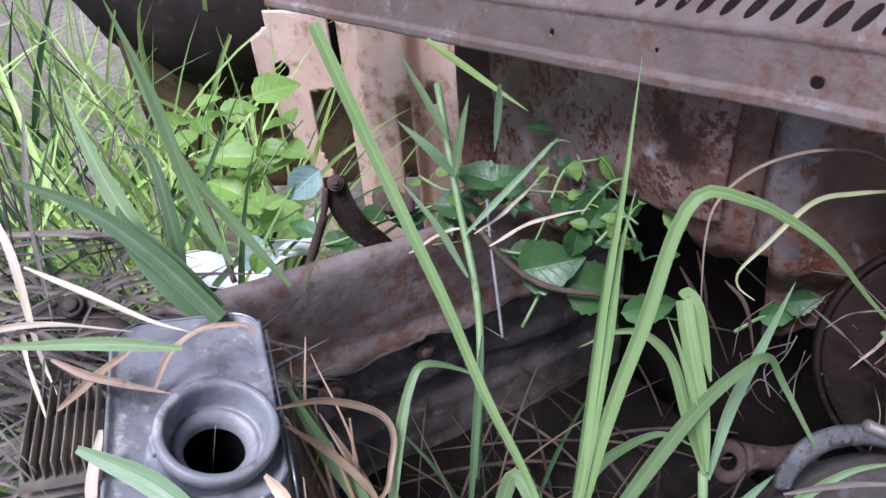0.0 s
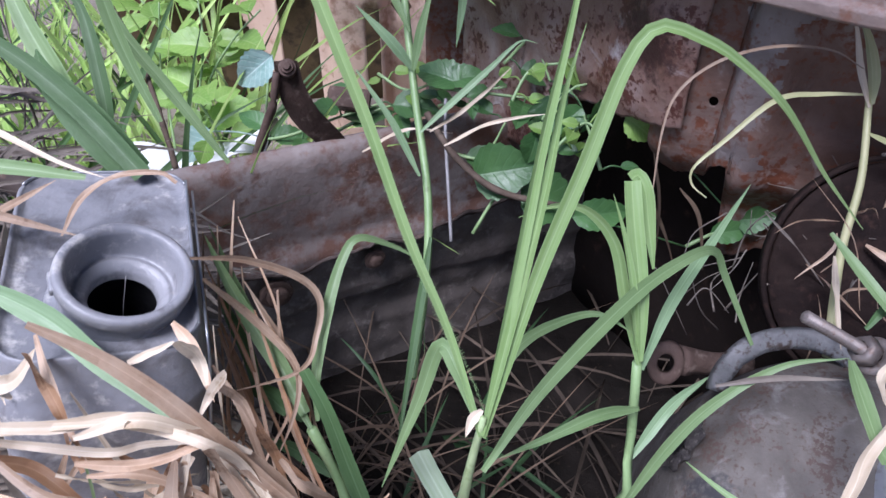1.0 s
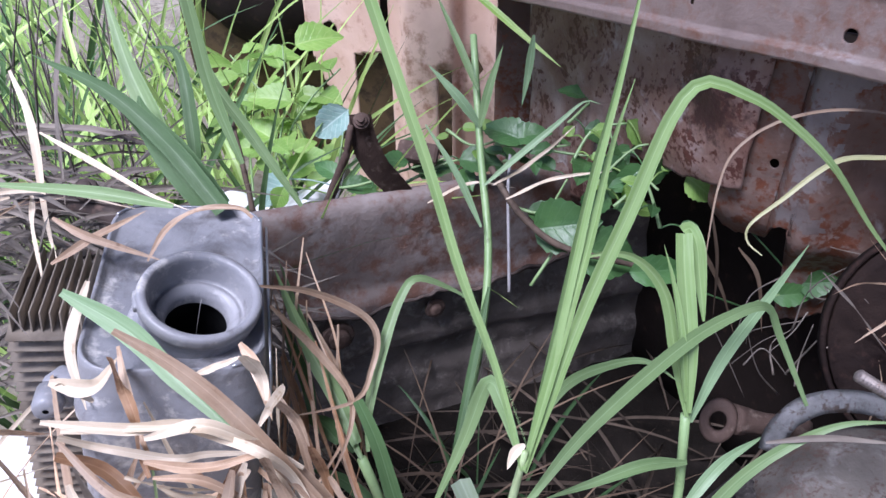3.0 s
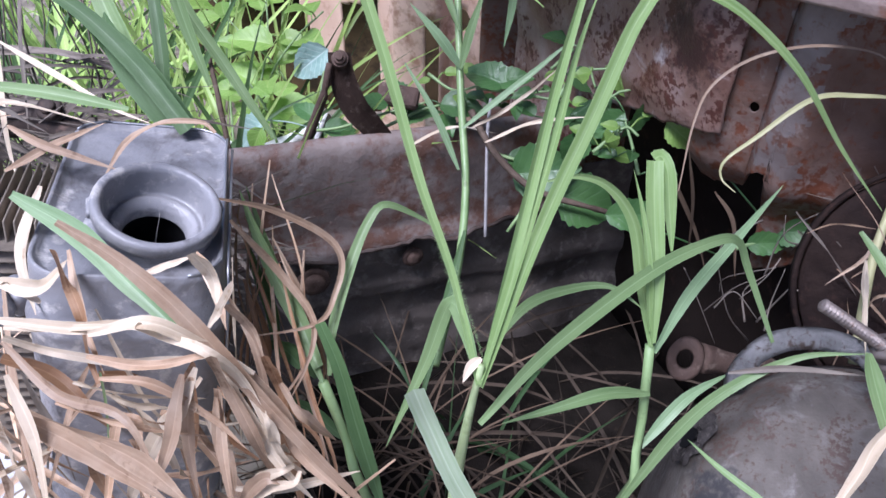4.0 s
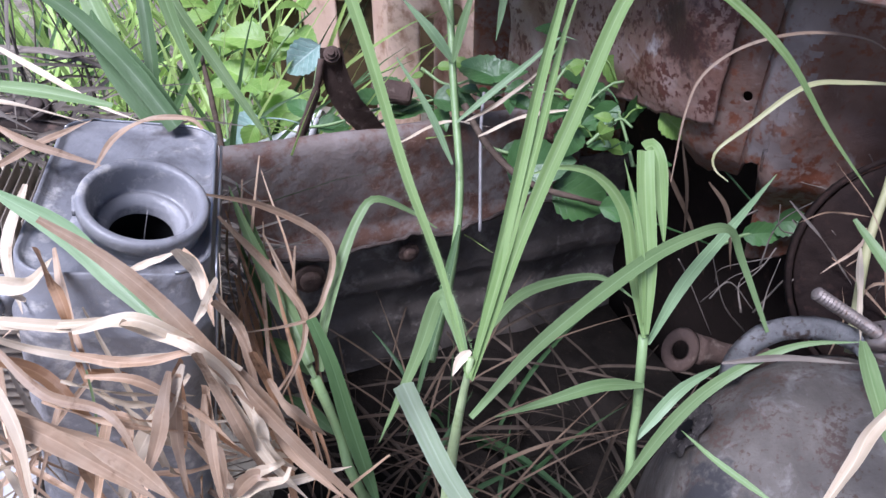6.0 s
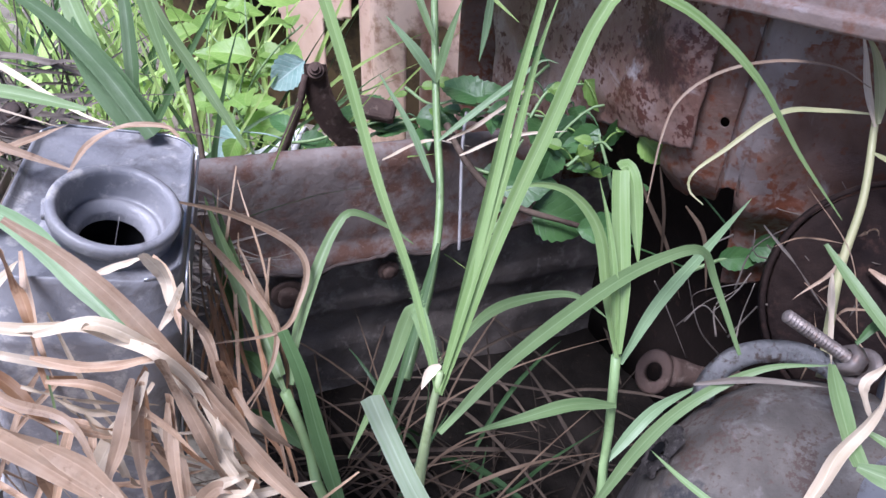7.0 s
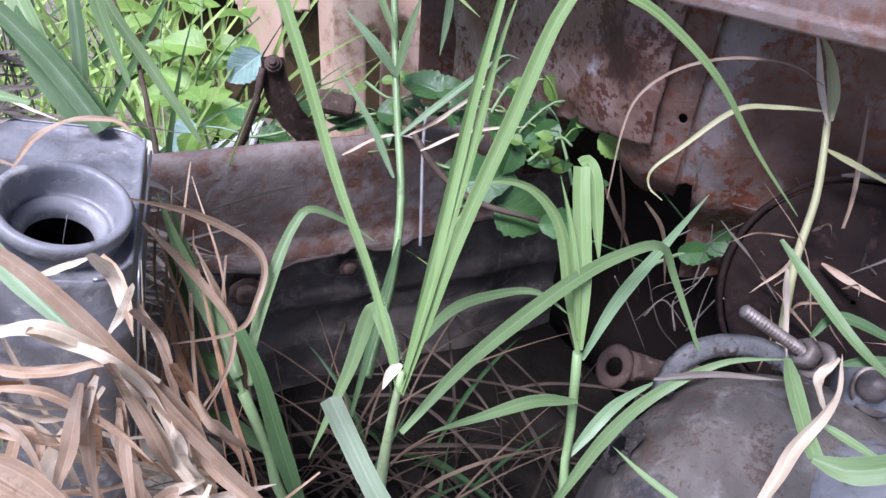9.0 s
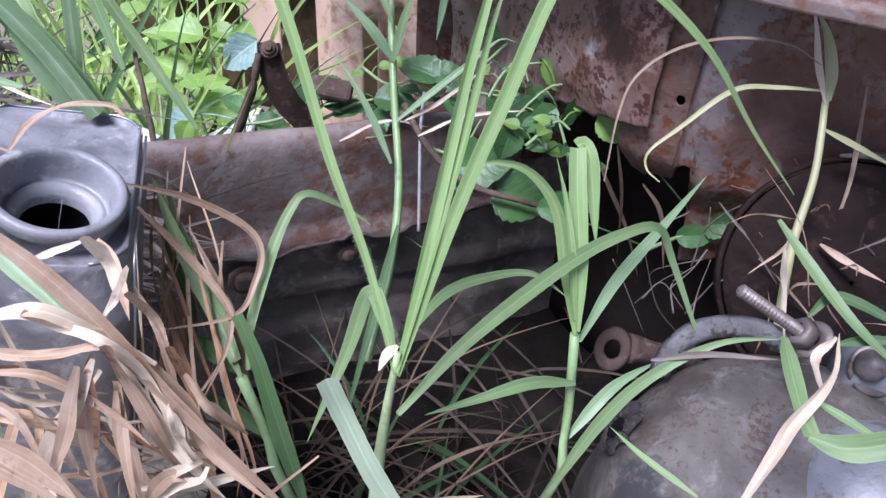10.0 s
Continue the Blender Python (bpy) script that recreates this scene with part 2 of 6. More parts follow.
PALE = surface("dusty_ground", ((0.35, (0.15, 0.125, 0.095)), (0.65, (0.26, 0.23, 0.18))), 8, fine=(0.12, 0.095, 0.065), fine_scale=90, rough=0.9, bump=0.4)
# white that paints the glare of sunlit ground
WHITE = surface("white_glare", ((0.35, (0.72, 0.73, 0.74)), (0.65, (0.82, 0.82, 0.82))), 12, rough=0.5, bump=0.2)
GRASS = surface("grass_blade", ((0.3, (0.13, 0.21, 0.08)), (0.7, (0.205, 0.305, 0.13))), 18, rough=0.4, bump=0.15, bump_scale=500, translucent=0.28, random_tint=0.16, blade=(0.285, 0.385, 0.195), spec=0.25)
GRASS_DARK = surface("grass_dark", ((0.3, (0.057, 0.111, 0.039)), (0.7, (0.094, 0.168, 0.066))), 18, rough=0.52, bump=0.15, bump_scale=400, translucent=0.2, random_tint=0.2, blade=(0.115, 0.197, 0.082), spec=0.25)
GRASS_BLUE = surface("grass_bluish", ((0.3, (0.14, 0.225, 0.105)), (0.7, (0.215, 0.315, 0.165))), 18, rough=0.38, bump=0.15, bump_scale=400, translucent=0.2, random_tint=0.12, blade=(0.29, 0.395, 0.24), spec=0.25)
# lighter, yellower copy of the grass: sunlight is put into its colour
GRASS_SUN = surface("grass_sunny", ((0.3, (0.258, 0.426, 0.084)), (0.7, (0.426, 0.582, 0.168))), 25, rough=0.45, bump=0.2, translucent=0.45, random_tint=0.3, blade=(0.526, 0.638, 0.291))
GRASS_LIGHT = surface("grass_light", ((0.3, (0.19, 0.31, 0.095)), (0.7, (0.29, 0.42, 0.16))), 18, rough=0.4, bump=0.15, bump_scale=500, translucent=0.3, random_tint=0.12, blade=(0.38, 0.50, 0.25), spec=0.25)
GRASS_PALE = surface("grass_pale", ((0.3, (0.27, 0.37, 0.22)), (0.7, (0.40, 0.49, 0.33))), 18, rough=0.4, bump=0.15, bump_scale=400, translucent=0.2, random_tint=0.1, blade=(0.50, 0.57, 0.44), spec=0.25)
STEM_PALE = surface("pale_stem", ((0.3, (0.34, 0.44, 0.21)), (0.7, (0.46, 0.56, 0.31))), 40, fine=(0.27, 0.35, 0.16), fine_scale=160, fine_stops=(0.55, 0.7), rough=0.4, bump=0.2, translucent=0.15)
STRAW_RUST = surface("rusty_straw", ((0.3, (0.25, 0.115, 0.05)), (0.52, (0.40, 0.215, 0.11)), (0.75, (0.55, 0.36, 0.22))), 26, fine=(0.17, 0.08, 0.04), fine_scale=140, cluster=30, fine_stops=(0.60, 0.72), rough=0.5, bump=0.3, bump_scale=450, translucent=0.25, random_tint=0.3, blade=(0.52, 0.33, 0.19))
STEM = surface("grass_stem", ((0.3, (0.20, 0.31, 0.125)), (0.7, (0.30, 0.42, 0.195))), 40, fine=(0.16, 0.22, 0.09), fine_scale=160, fine_stops=(0.55, 0.7), rough=0.4, bump=0.2, translucent=0.15)
STRAW = surface("dry_leaf", ((0.3, (0.29, 0.17, 0.095)), (0.52, (0.46, 0.315, 0.21)), (0.75, (0.64, 0.51, 0.39))), 26, fine=(0.20, 0.11, 0.06), fine_scale=140, cluster=30, fine_stops=(0.60, 0.72), rough=0.5, bump=0.3, bump_scale=450, translucent=0.25, random_tint=0.36, blade=(0.62, 0.46, 0.32))
STRAW_PALE = surface("pale_straw", ((0.3, (0.47, 0.37, 0.25)), (0.7, (0.70, 0.59, 0.45))), 25, fine=(0.34, 0.22, 0.12), fine_scale=120, fine_stops=(0.6, 0.72), rough=0.5, bump=0.25,
                     bump_scale=400, translucent=0.2, random_tint=0.2, blade=(0.72, 0.61, 0.48))
STRAW_GREY = surface("grey_straw", ((0.3, (0.075, 0.060, 0.048)), (0.7, (0.175, 0.150, 0.125))), 25, rough=0.7, bump=0.3, random_tint=0.4)
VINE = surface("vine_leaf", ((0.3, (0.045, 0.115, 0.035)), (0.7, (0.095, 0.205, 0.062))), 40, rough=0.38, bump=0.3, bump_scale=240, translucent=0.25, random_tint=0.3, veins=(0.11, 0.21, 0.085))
# copy of the vine leaf with sunlight put into its colour
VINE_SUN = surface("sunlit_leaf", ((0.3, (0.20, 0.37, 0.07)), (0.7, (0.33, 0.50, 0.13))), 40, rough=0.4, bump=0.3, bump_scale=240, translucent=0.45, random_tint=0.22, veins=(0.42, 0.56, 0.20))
VINE_BLUE = surface("bluish_leaf", ((0.3, (0.22, 0.36, 0.31)), (0.7, (0.38, 0.52, 0.47))), 70, rough=0.35, bump=0.6, bump_scale=260, translucent=0.2, veins=(0.58, 0.70, 0.66))
TWIG = surface("twig_bark", ((0.3, (0.05, 0.036, 0.028)), (0.7, (0.14, 0.105, 0.08))), 60, rough=0.8, bump=0.5, spec=0.12)
WIRE = surface("grey_wire", ((0.3, (0.16, 0.15, 0.15)), (0.7, (0.28, 0.27, 0.27))), 60, rough=0.5, bump=0.2)


# ---------- building helpers ----------
def thing(name, at, label, category, group=""):
    ob = new(name)
    ob.empty_display_size = 0.02
    ob.location = at
    return tagged(ob, label, category, group)


def origin_of(ob):
    o = Vector((0, 0, 0))
    while ob:
        o += ob.location
        ob = ob.parent
    return o


def part(name, bm, material, parent=None, label="", smooth=True):
    """Links a bmesh, given in world metres, as one mesh under its thing."""
    me = bpy.data.meshes.new(name)
    base = origin_of(parent) if parent else Vector((0, 0, 0))
    bmesh.ops.translate(bm, verts=bm.verts, vec=-base)
    bm.to_mesh(me)
    bm.free()
    me.materials.append(material)
    if smooth:
        me.shade_smooth()
    ob = new(name, me)
    ob.parent = parent
    if label:
        tagged(ob, label)
    return ob


def spline(pts, n):
    """Points along a smooth curve through the given ones."""
    pts = [Vector(p) for p in pts]
    if len(pts) == 2:
        return [pts[0].lerp(pts[1], i / n) for i in range(n + 1)]
    ext = [pts[0] * 2 - pts[1]] + pts + [pts[-1] * 2 - pts[-2]]
    lens = [(pts[i + 1] - pts[i]).length for i in range(len(pts) - 1)]
    total, out = sum(lens), []
    for k in range(n + 1):
        d, i = total * k / n, 0
        while i < len(lens) - 1 and d > lens[i]:
            d -= lens[i]
            i += 1
        t = min(1, d / max(lens[i], 1e-9))
        a, b, c, e = ext[i:i + 4]
        out.append(0.5 * ((2 * b) + (c - a) * t + (2 * a - 5 * b + 4 * c - e) * t * t + (3 * b - a - 3 * c + e) * t ** 3))
    return out


ACROSS = (-1, -0.5, -0.08, 0.08, 0.5, 1)
FACE = Vector((0.0, -0.62, 0.78))


def ribbon(bm, pts, width, n=16, tip=0.04, base=0.35, fold=0.25, face=FACE, twist=0.0, swell=0.35, wobble=0.0, turn=0.0):
    """A grass blade: a strip with a midrib fold, tapering to its tip."""
    line = spline(pts, n)
    rows = []
    seed = random.random() * 50
    for i, p in enumerate(line):
        t = i / n
        tang = (line[min(i + 1, n)] - line[max(i - 1, 0)]).normalized()
        side = tang.cross(face)
        if side.length < 0.05:
            side = tang.cross(Vector((1, 0, 0)))
        side.normalize()
        a = radians(turn + twist * t + wobble * noise.noise((seed, t * 3, 0)))
        up = side.cross(tang).normalized()
        side, up = side * math.cos(a) + up * math.sin(a), up * math.cos(a) - side * math.sin(a)
        if t < swell:
            w = base + (1 - base) * math.sin(t / swell * math.pi / 2)
        else:
            u = (t - swell) / (1 - swell)
            w = tip + (1 - tip) * (1 - u ** 1.7)
        w *= width / 2 * (1 + 0.06 * noise.noise((seed + 9, t * 12, 1)))
        f = fold * w
        rows.append([bm.verts.new(p + side * (k * w) + up * (abs(k) * f)) for k in ACROSS])
    uv = bm.loops.layers.uv.verify()
    for i, (a, b) in enumerate(zip(rows, rows[1:])):
        for j in range(5):
            q = bm.faces.new((a[j], a[j + 1], b[j + 1], b[j]))
            for loop, (jj, ii) in zip(q.loops, ((j, i), (j + 1, i), (j + 1, i + 1), (j, i + 1))):
                loop[uv].uv = (ACROSS[jj] * 0.5 + 0.5 + int(seed) * 3, ii / n * 4)
    return bm


def tube(bm, pts, radii, n=16, sides=8, rough=0.0):
    line = spline(pts, n)
    ref = Vector((0.31, 0.17, 0.93))
    rings = []
    for i, p in enumerate(line):
        t = i / n
        tang = (line[min(i + 1, n)] - line[max(i - 1, 0)]).normalized()
        a = tang.cross(ref).normalized()
        b = tang.cross(a)
        if isinstance(radii, (int, float)):
            r = radii
        else:
            k = t * (len(radii) - 1)
            j = min(int(k), len(radii) - 2)
            r = radii[j] + (radii[j + 1] - radii[j]) * (k - j)
        ring = []
        for s in range(sides):
            q = 2 * math.pi * s / sides
            rr = r * (1 + rough * noise.noise(p * 120 + Vector((s, 0, 0))))
            ring.append(bm.verts.new(p + (a * math.cos(q) + b * math.sin(q)) * rr))
        rings.append(ring)
    for u, v in zip(rings, rings[1:]):
        for s in range(sides):
            bm.faces.new((u[s], u[(s + 1) % sides], v[(s + 1) % sides], v[s]))
    bm.faces.new(rings[0][::-1])
    bm.faces.new(rings[-1])
    return bm


def lathe(bm, m, profile, sides=40, sx=1.0, sy=1.0, closed=False):
    """Turns (radius, height) pairs round the z axis of the pose m."""
    rings = []
    for r, h in profile:
        rings.append([bm.verts.new(m @ Vector((max(r, 1e-5) * math.cos(2 * math.pi * s / sides) * sx, max(r, 1e-5) * math.sin(2 * math.pi * s / sides) * sy, h))) for s in range(sides)])
    pairs = list(zip(rings, rings[1:])) + ([(rings[-1], rings[0])] if closed else [])
    for u, v in pairs:
        for s in range(sides):
            bm.faces.new((u[s], u[(s + 1) % sides], v[(s + 1) % sides], v[s]))
    bmesh.ops.remove_doubles(bm, verts=bm.verts, dist=2e-5)
    bmesh.ops.recalc_face_normals(bm, faces=bm.faces)
    return bm


def box(bm, m, sx, sy, sz, bevel=0.001, segments=2):
    r = bmesh.ops.create_cube(bm, size=1.0, matrix=m @ Matrix.Diagonal((sx, sy, sz, 1)))
    if bevel:
        es = list({e for v in r["verts"] for e in v.link_edges})
        bmesh.ops.bevel(bm, geom=es, offset=bevel, segments=segments, affect="EDGES", profile=0.5)
    return bm


def axis_pose(at, axis, spin=0.0):
    q = Vector(axis).normalized().to_track_quat("Z", "Y")
    return Matrix.Translation(at) @ q.to_matrix().to_4x4() @ Matrix.Rotation(radians(spin), 4, "Z")


def sheet(bm, f, us, vs, thick, keep=lambda u, v: True, holes=()):
    """A metal sheet f(u, v) with thickness; holes (u, v, r) in the metres of u and v are cut through."""
    us, vs = list(us), list(vs)

    def pushed(u, v):
        for hu, hv, hr in holes:
            d = math.hypot(u - hu, v - hv)
            if d < hr:
                a = math.atan2(v - hv, u - hu)
                return hu + math.cos(a) * hr, hv + math.sin(a) * hr
        return u, v

    def inside(i, j):
        return any(math.hypot(us[i] - hu, vs[j] - hv) <= hr * 1.0001 for hu, hv, hr in holes)

    layers = []
    for off in (0, 1):
        g = {}
        for i, u in enumerate(us):
            for j, v in enumerate(vs):
                a, b = pushed(u, v)
                p = f(a, b)
                if off:
                    e = 1e-4
                    nrm = (f(a + e, b) - p).cross(f(a, b + e) - p).normalized()
                    p = p + nrm * thick
                g[i, j] = bm.verts.new(p)
        layers.append(g)
    cells = set()
    for i in range(len(us) - 1):
        for j in range(len(vs) - 1):
            cu, cv = (us[i] + us[i + 1]) / 2, (vs[j] + vs[j + 1]) / 2
            if keep(cu, cv) and not (inside(i, j) and inside(i + 1, j) and inside(i, j + 1) and inside(i + 1, j + 1)):
                cells.add((i, j))
    a, b = layers
    for i, j in cells:
        bm.faces.new((a[i, j], a[i, j + 1], a[i + 1, j + 1], a[i + 1, j]))
        bm.faces.new((b[i, j], b[i + 1, j], b[i + 1, j + 1], b[i, j + 1]))
        for di, dj, p, q in ((-1, 0, (i, j), (i, j + 1)), (1, 0, (i + 1, j + 1), (i + 1, j)), (0, -1, (i + 1, j), (i, j)), (0, 1, (i, j + 1), (i + 1, j + 1))):
            if (i + di, j + dj) not in cells:
                bm.faces.new((a[q], a[p], b[p], b[q]))
    bmesh.ops.delete(bm, geom=[v for v in bm.verts if not v.link_faces], context="VERTS")
    return bm


def steps(a, b, n):
    return [a + (b - a) * i / n for i in range(n + 1)]


# ---------- ground ----------
GZ = 0.06


def ground_height(x, y):
    return GZ + 0.012 * noise.noise((x * 9, y * 9, 0)) + 0.004 * noise.noise((x * 40, y * 40, 3))


bm = bmesh.new()
xs = [-40, -12, -5, -2, -1.2] + steps(-0.9, 0.9, 60) + [1.2, 2, 5, 12, 40]
grid = {(i, j): bm.verts.new((x, y, ground_height(x, y) if abs(x) < 1 and abs(y) < 1 else GZ)) for i, x in enumerate(xs) for j, y in enumerate(xs)}
for i in range(len(xs) - 1):
    for j in range(len(xs) - 1):
        bm.faces.new((grid[i, j], grid[i + 1, j], grid[i + 1, j + 1], grid[i, j + 1]))
ground = part("ground", bm, PALE)
tagged(ground, "pale dusty sunlit yard ground around the wreck", "ground", kind="structure")

# soil sheet whose dark colour stands in for shade in the bay
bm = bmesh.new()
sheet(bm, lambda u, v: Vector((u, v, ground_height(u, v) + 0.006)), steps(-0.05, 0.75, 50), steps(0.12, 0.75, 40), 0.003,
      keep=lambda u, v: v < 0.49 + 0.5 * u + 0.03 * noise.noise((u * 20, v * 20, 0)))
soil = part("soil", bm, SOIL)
tagged(soil, "soil on the engine bay floor, near-black to stand in for shade", "soil", kind="structure")

# ---------- radiator ----------
U = Vector((0.95, 0.31, 0)).normalized()
V = Vector((0.31, -0.95, 0)).normalized()
TANK0 = Vector((-0.0470, 0.2660, 0.4))
radiator = thing("radiator", (-0.02, 0.2, GZ), "old dark grey plastic radiator with an open filler neck", "radiator")


def tank_at(u, v, z):
    return Vector((TANK0.x, TANK0.y, 0)) + U * u + V * v + Vector((0, 0, z))


TW = 0.0315
# the whole radiator leans over towards the engine bay
LEAN_AT = Vector((0.004, 0.215, 0.40))
LEAN = Matrix.Translation(LEAN_AT) @ Matrix.Rotation(radians(-11), 4, V) @ Matrix.Translation(-LEAN_AT)
NECK = LEAN.inverted() @ Matrix.Translation((-0.0127, 0.1964, 0.4165)) @ Matrix.Rotation(radians(4), 4, "X") @ Matrix.Rotation(radians(20), 4, "Y")
NECK_FOOT = NECK @ Vector((0, 0, -0.0150))


def rounded(hw, v0, v1, r, n=8):
    """The outline of a rounded rectangle in the tank's own plan."""
    out = []
    for cu, cv, a0 in ((hw - r, v1 - r, 0), (-hw + r, v1 - r, 90), (-hw + r, v0 + r, 180), (hw - r, v0 + r, 270)):
        for k in range(n + 1):
            a = radians(a0 + 90 * k / n)
            out.append((cu + r * math.cos(a), cv + r * math.sin(a)))
    return out


def stack(bm, levels):
    rings = [[bm.verts.new(tank_at(u, v, z)) for u, v in rounded(hw, v0, v1, r)] for hw, v0, v1, r, z in levels]
    for a, b in zip(rings, rings[1:]):
        for i in range(len(a)):
            bm.faces.new((a[i], a[(i + 1) % len(a)], b[(i + 1) % len(a)], b[i]))
    top = []
    for v in rings[-1]:
        a = math.atan2(v.co.y - NECK_FOOT.y, v.co.x - NECK_FOOT.x)
        top.append(bm.verts.new((NECK_FOOT.x + 0.0195 * math.cos(a), NECK_FOOT.y + 0.0195 * math.sin(a), v.co.z + 0.0006)))
    for i in range(len(top)):
        bm.faces.new((rings[-1][i], rings[-1][(i + 1) % len(top)], top[(i + 1) % len(top)], top[i]))
    bm.faces.new(rings[0][::-1])
    bmesh.ops.recalc_face_normals(bm, faces=bm.faces)
    return bm


bm = stack(bmesh.new(), [(TW, 0.0, 0.108, 0.014, 0.08), (TW, 0.0, 0.108, 0.014, 0.20), (TW + 0.001, 0.0, 0.109, 0.014, 0.203), (TW + 0.001, 0.0, 0.109, 0.014, 0.209), (TW, 0, 0.108, 0.014, 0.212),
                         (TW, 0.0, 0.108, 0.014, 0.28), (TW + 0.001, 0, 0.109, 0.014, 0.283), (TW + 0.001, 0, 0.109, 0.014, 0.289), (TW, 0, 0.108, 0.014, 0.292),
                         (TW, 0.0, 0.108, 0.014, 0.345), (TW, 0.0, 0.107, 0.014, 0.362), (TW, 0.0, 0.106, 0.014, 0.372), (TW + 0.0012, -0.001, 0.106, 0.015, 0.375), (TW + 0.0012, -0.001, 0.106, 0.015, 0.378),
                         (TW - 0.0005, 0.0, 0.104, 0.014, 0.380), (TW - 0.001, 0.0, 0.102, 0.014, 0.397), (TW - 0.0013, 0.0003, 0.1017, 0.0138, 0.3995), (TW - 0.002, 0.001, 0.101, 0.013, 0.4000),
                         (TW - 0.0028, 0.0018, 0.1003, 0.0122, 0.3993), (TW - 0.0036, 0.0026, 0.0995, 0.0115, 0.3978), (TW - 0.0055, 0.0045, 0.098, 0.0098, 0.3972)])
part("tank", bm, PLASTIC, radiator)
line = [tank_at(u, v, 0.4001) for u, v in rounded(TW - 0.0019, 0.0009, 0.1011, 0.0131)]
part("rim", tube(bmesh.new(), line[20:] + line[:8], 0.0006, 90, 6), STRIP, radiator, "thin pale bead along the rim of the tank top")
bm = lathe(bmesh.new(), NECK, [(0.0235, -0.0175), (0.0228, -0.0150), (0.0205, -0.0140), (0.0196, -0.0125), (0.0194, -0.0062), (0.0206, -0.0054), (0.0212, -0.0042), (0.0213, -0.0016), (0.0209, -0.0002),
                               (0.0200, 0.0003), (0.0186, 0.0002), (0.0178, -0.0006), (0.0174, -0.0020), (0.0170, -0.0050), (0.0164, -0.0100), (0.0158, -0.0110), (0.0151, -0.0110), (0.0145, -0.0106), (0.0138, -0.0106), (0.0122, -0.0120), (0.0113, -0.0132), (0.0109, -0.0142), (0.0108, -0.0175)], 64)
neck = part("filler_neck", bm, PLASTIC, radiator, "open round filler neck with a stepped seat")
# tube below the seat, its shade put in as black colour
bm = lathe(bmesh.new(), NECK, [(0.0109, -0.0172), (0.0135, -0.021), (0.0135, -0.09), (0.0001, -0.09)], 32)
part("neck_bottom", bm, HOLE_BLACK, neck, "inside of the neck, black to stand in for shade")
bm = tube(bmesh.new(), [NECK @ Vector((-0.002, 0.0100, -0.0150)), NECK @ Vector((-0.001, 0.006, -0.026)), NECK @ Vector((0.0, 0.004, -0.04))], 0.00016, 10, 5, 0.3)
part("cobweb_strand", bm, WIRE, neck, "dusty strand hanging in the neck")
for a in (38, 205):
    bm = bmesh.new()
    box(bm, NECK @ Matrix.Rotation(radians(a), 4, "Z") @ Matrix.Translation((0.0206, 0, -0.0035)), 0.0030, 0.008, 0.0030, 0.0008)
    part("cap_lug", bm, PLASTIC, neck)
bm = tube(bmesh.new(), [tank_at(TW + 0.0004, v, 0.3975) for v in (0.012, 0.05, 0.090)] + [tank_at(TW + 0.0010, 0.098, z) for z in (0.385, 0.33, 0.25, 0.15)], 0.0006, 40, 6)
part("seam_strip", bm, STRIP, radiator, "thin bright metal seam strip")
bm = bmesh.new()
box(bm, Matrix.Translation(tank_at(-TW - 0.006, 0.082, 0.374)) @ Matrix.Rotation(radians(-18), 4, "Z"), 0.012, 0.010, 0.010, 0.002)
lathe(bm, axis_pose(tank_at(-TW - 0.010, 0.088, 0.374), V), [(0.001, 0.006), (0.004, 0.006), (0.005, 0.004), (0.005, -0.004), (0.001, -0.004)], 16)
part("drain_plug", bm, PLASTIC, radiator)
ROT = Matrix.Rotation(math.atan2(U.y, U.x), 4, "Z")
bm = bmesh.new()
box(bm, Matrix.Translation(tank_at(-TW - 0.0045, 0.036, 0.228)) @ ROT, 0.0007, 0.042, 0.318, 0.0002, 1)
first = part("fin", bm, FIN, radiator)
for k in range(1, 8):
    ob = new("fin", first.data)
    ob.parent = radiator
    ob.location = U * (-0.0034 * k)
core = bmesh.new()
for k in range(60):
    bmesh.ops.create_cube(core, size=1.0, matrix=Matrix.Translation(tank_at(-TW - 0.016, 0.046, 0.380 - 0.0052 * k)) @ ROT @ Matrix.Rotation(radians(14), 4, "X") @ Matrix.Diagonal((0.028, 0.03, 0.0006, 1)))
tagged(part("corrugation", core, FIN, radiator, "fine pale corrugated strips of the core"), kind="stuff")
radiator.matrix_basis = LEAN @ Matrix.Translation(radiator.location)

# ---------- chassis rail ----------
RU = Vector((0.893, 0.45, -0.05)).normalized()
RN = Vector((0.45, -0.893, 0)).normalized()
R0 = Vector((0.049, 0.461, 0.303))
rail = thing("chassis_rail", (0.0, 0.46, 0.2), "rusty box-section chassis rail with a torn lower edge", "rail")


def step01(x, a, b):
    t = max(0, min(1, (x - a) / (b - a)))
    return t * t * (3 - 2 * t)


def rail_face(u, v):
    """u along the rail, v down from its top edge; negative v runs back over the top."""
    r = 0.006
    if v < 0:
        q = -RN * min(-v, 0.008) + Vector((0, 0, 0.001 * min(1, -v / 0.004) - max(0, -v - 0.008)))
    else:
        q = Vector((0, 0, -v)) + RN * (r * (1 - math.exp(-v / 0.006)))
    bulge = 0.0011 * noise.noise((u * 25, v * 25, 2)) + 0.0003 * noise.noise((u * 80, v * 80, 2)) + 0.007 * step01(v, 0.070, 0.088) * (0.7 + 0.6 * noise.noise((u * 30, 0, 6)))
    return R0 + RU * u + q + RN * bulge


def torn(u):
    return 0.091 - 0.075 * max(0, u + 0.02) + 0.005 * noise.noise((u * 45, 0, 0)) + 0.0022 * noise.noise((u * 170, 3, 0)) + 0.003 * math.sin(u * 60)


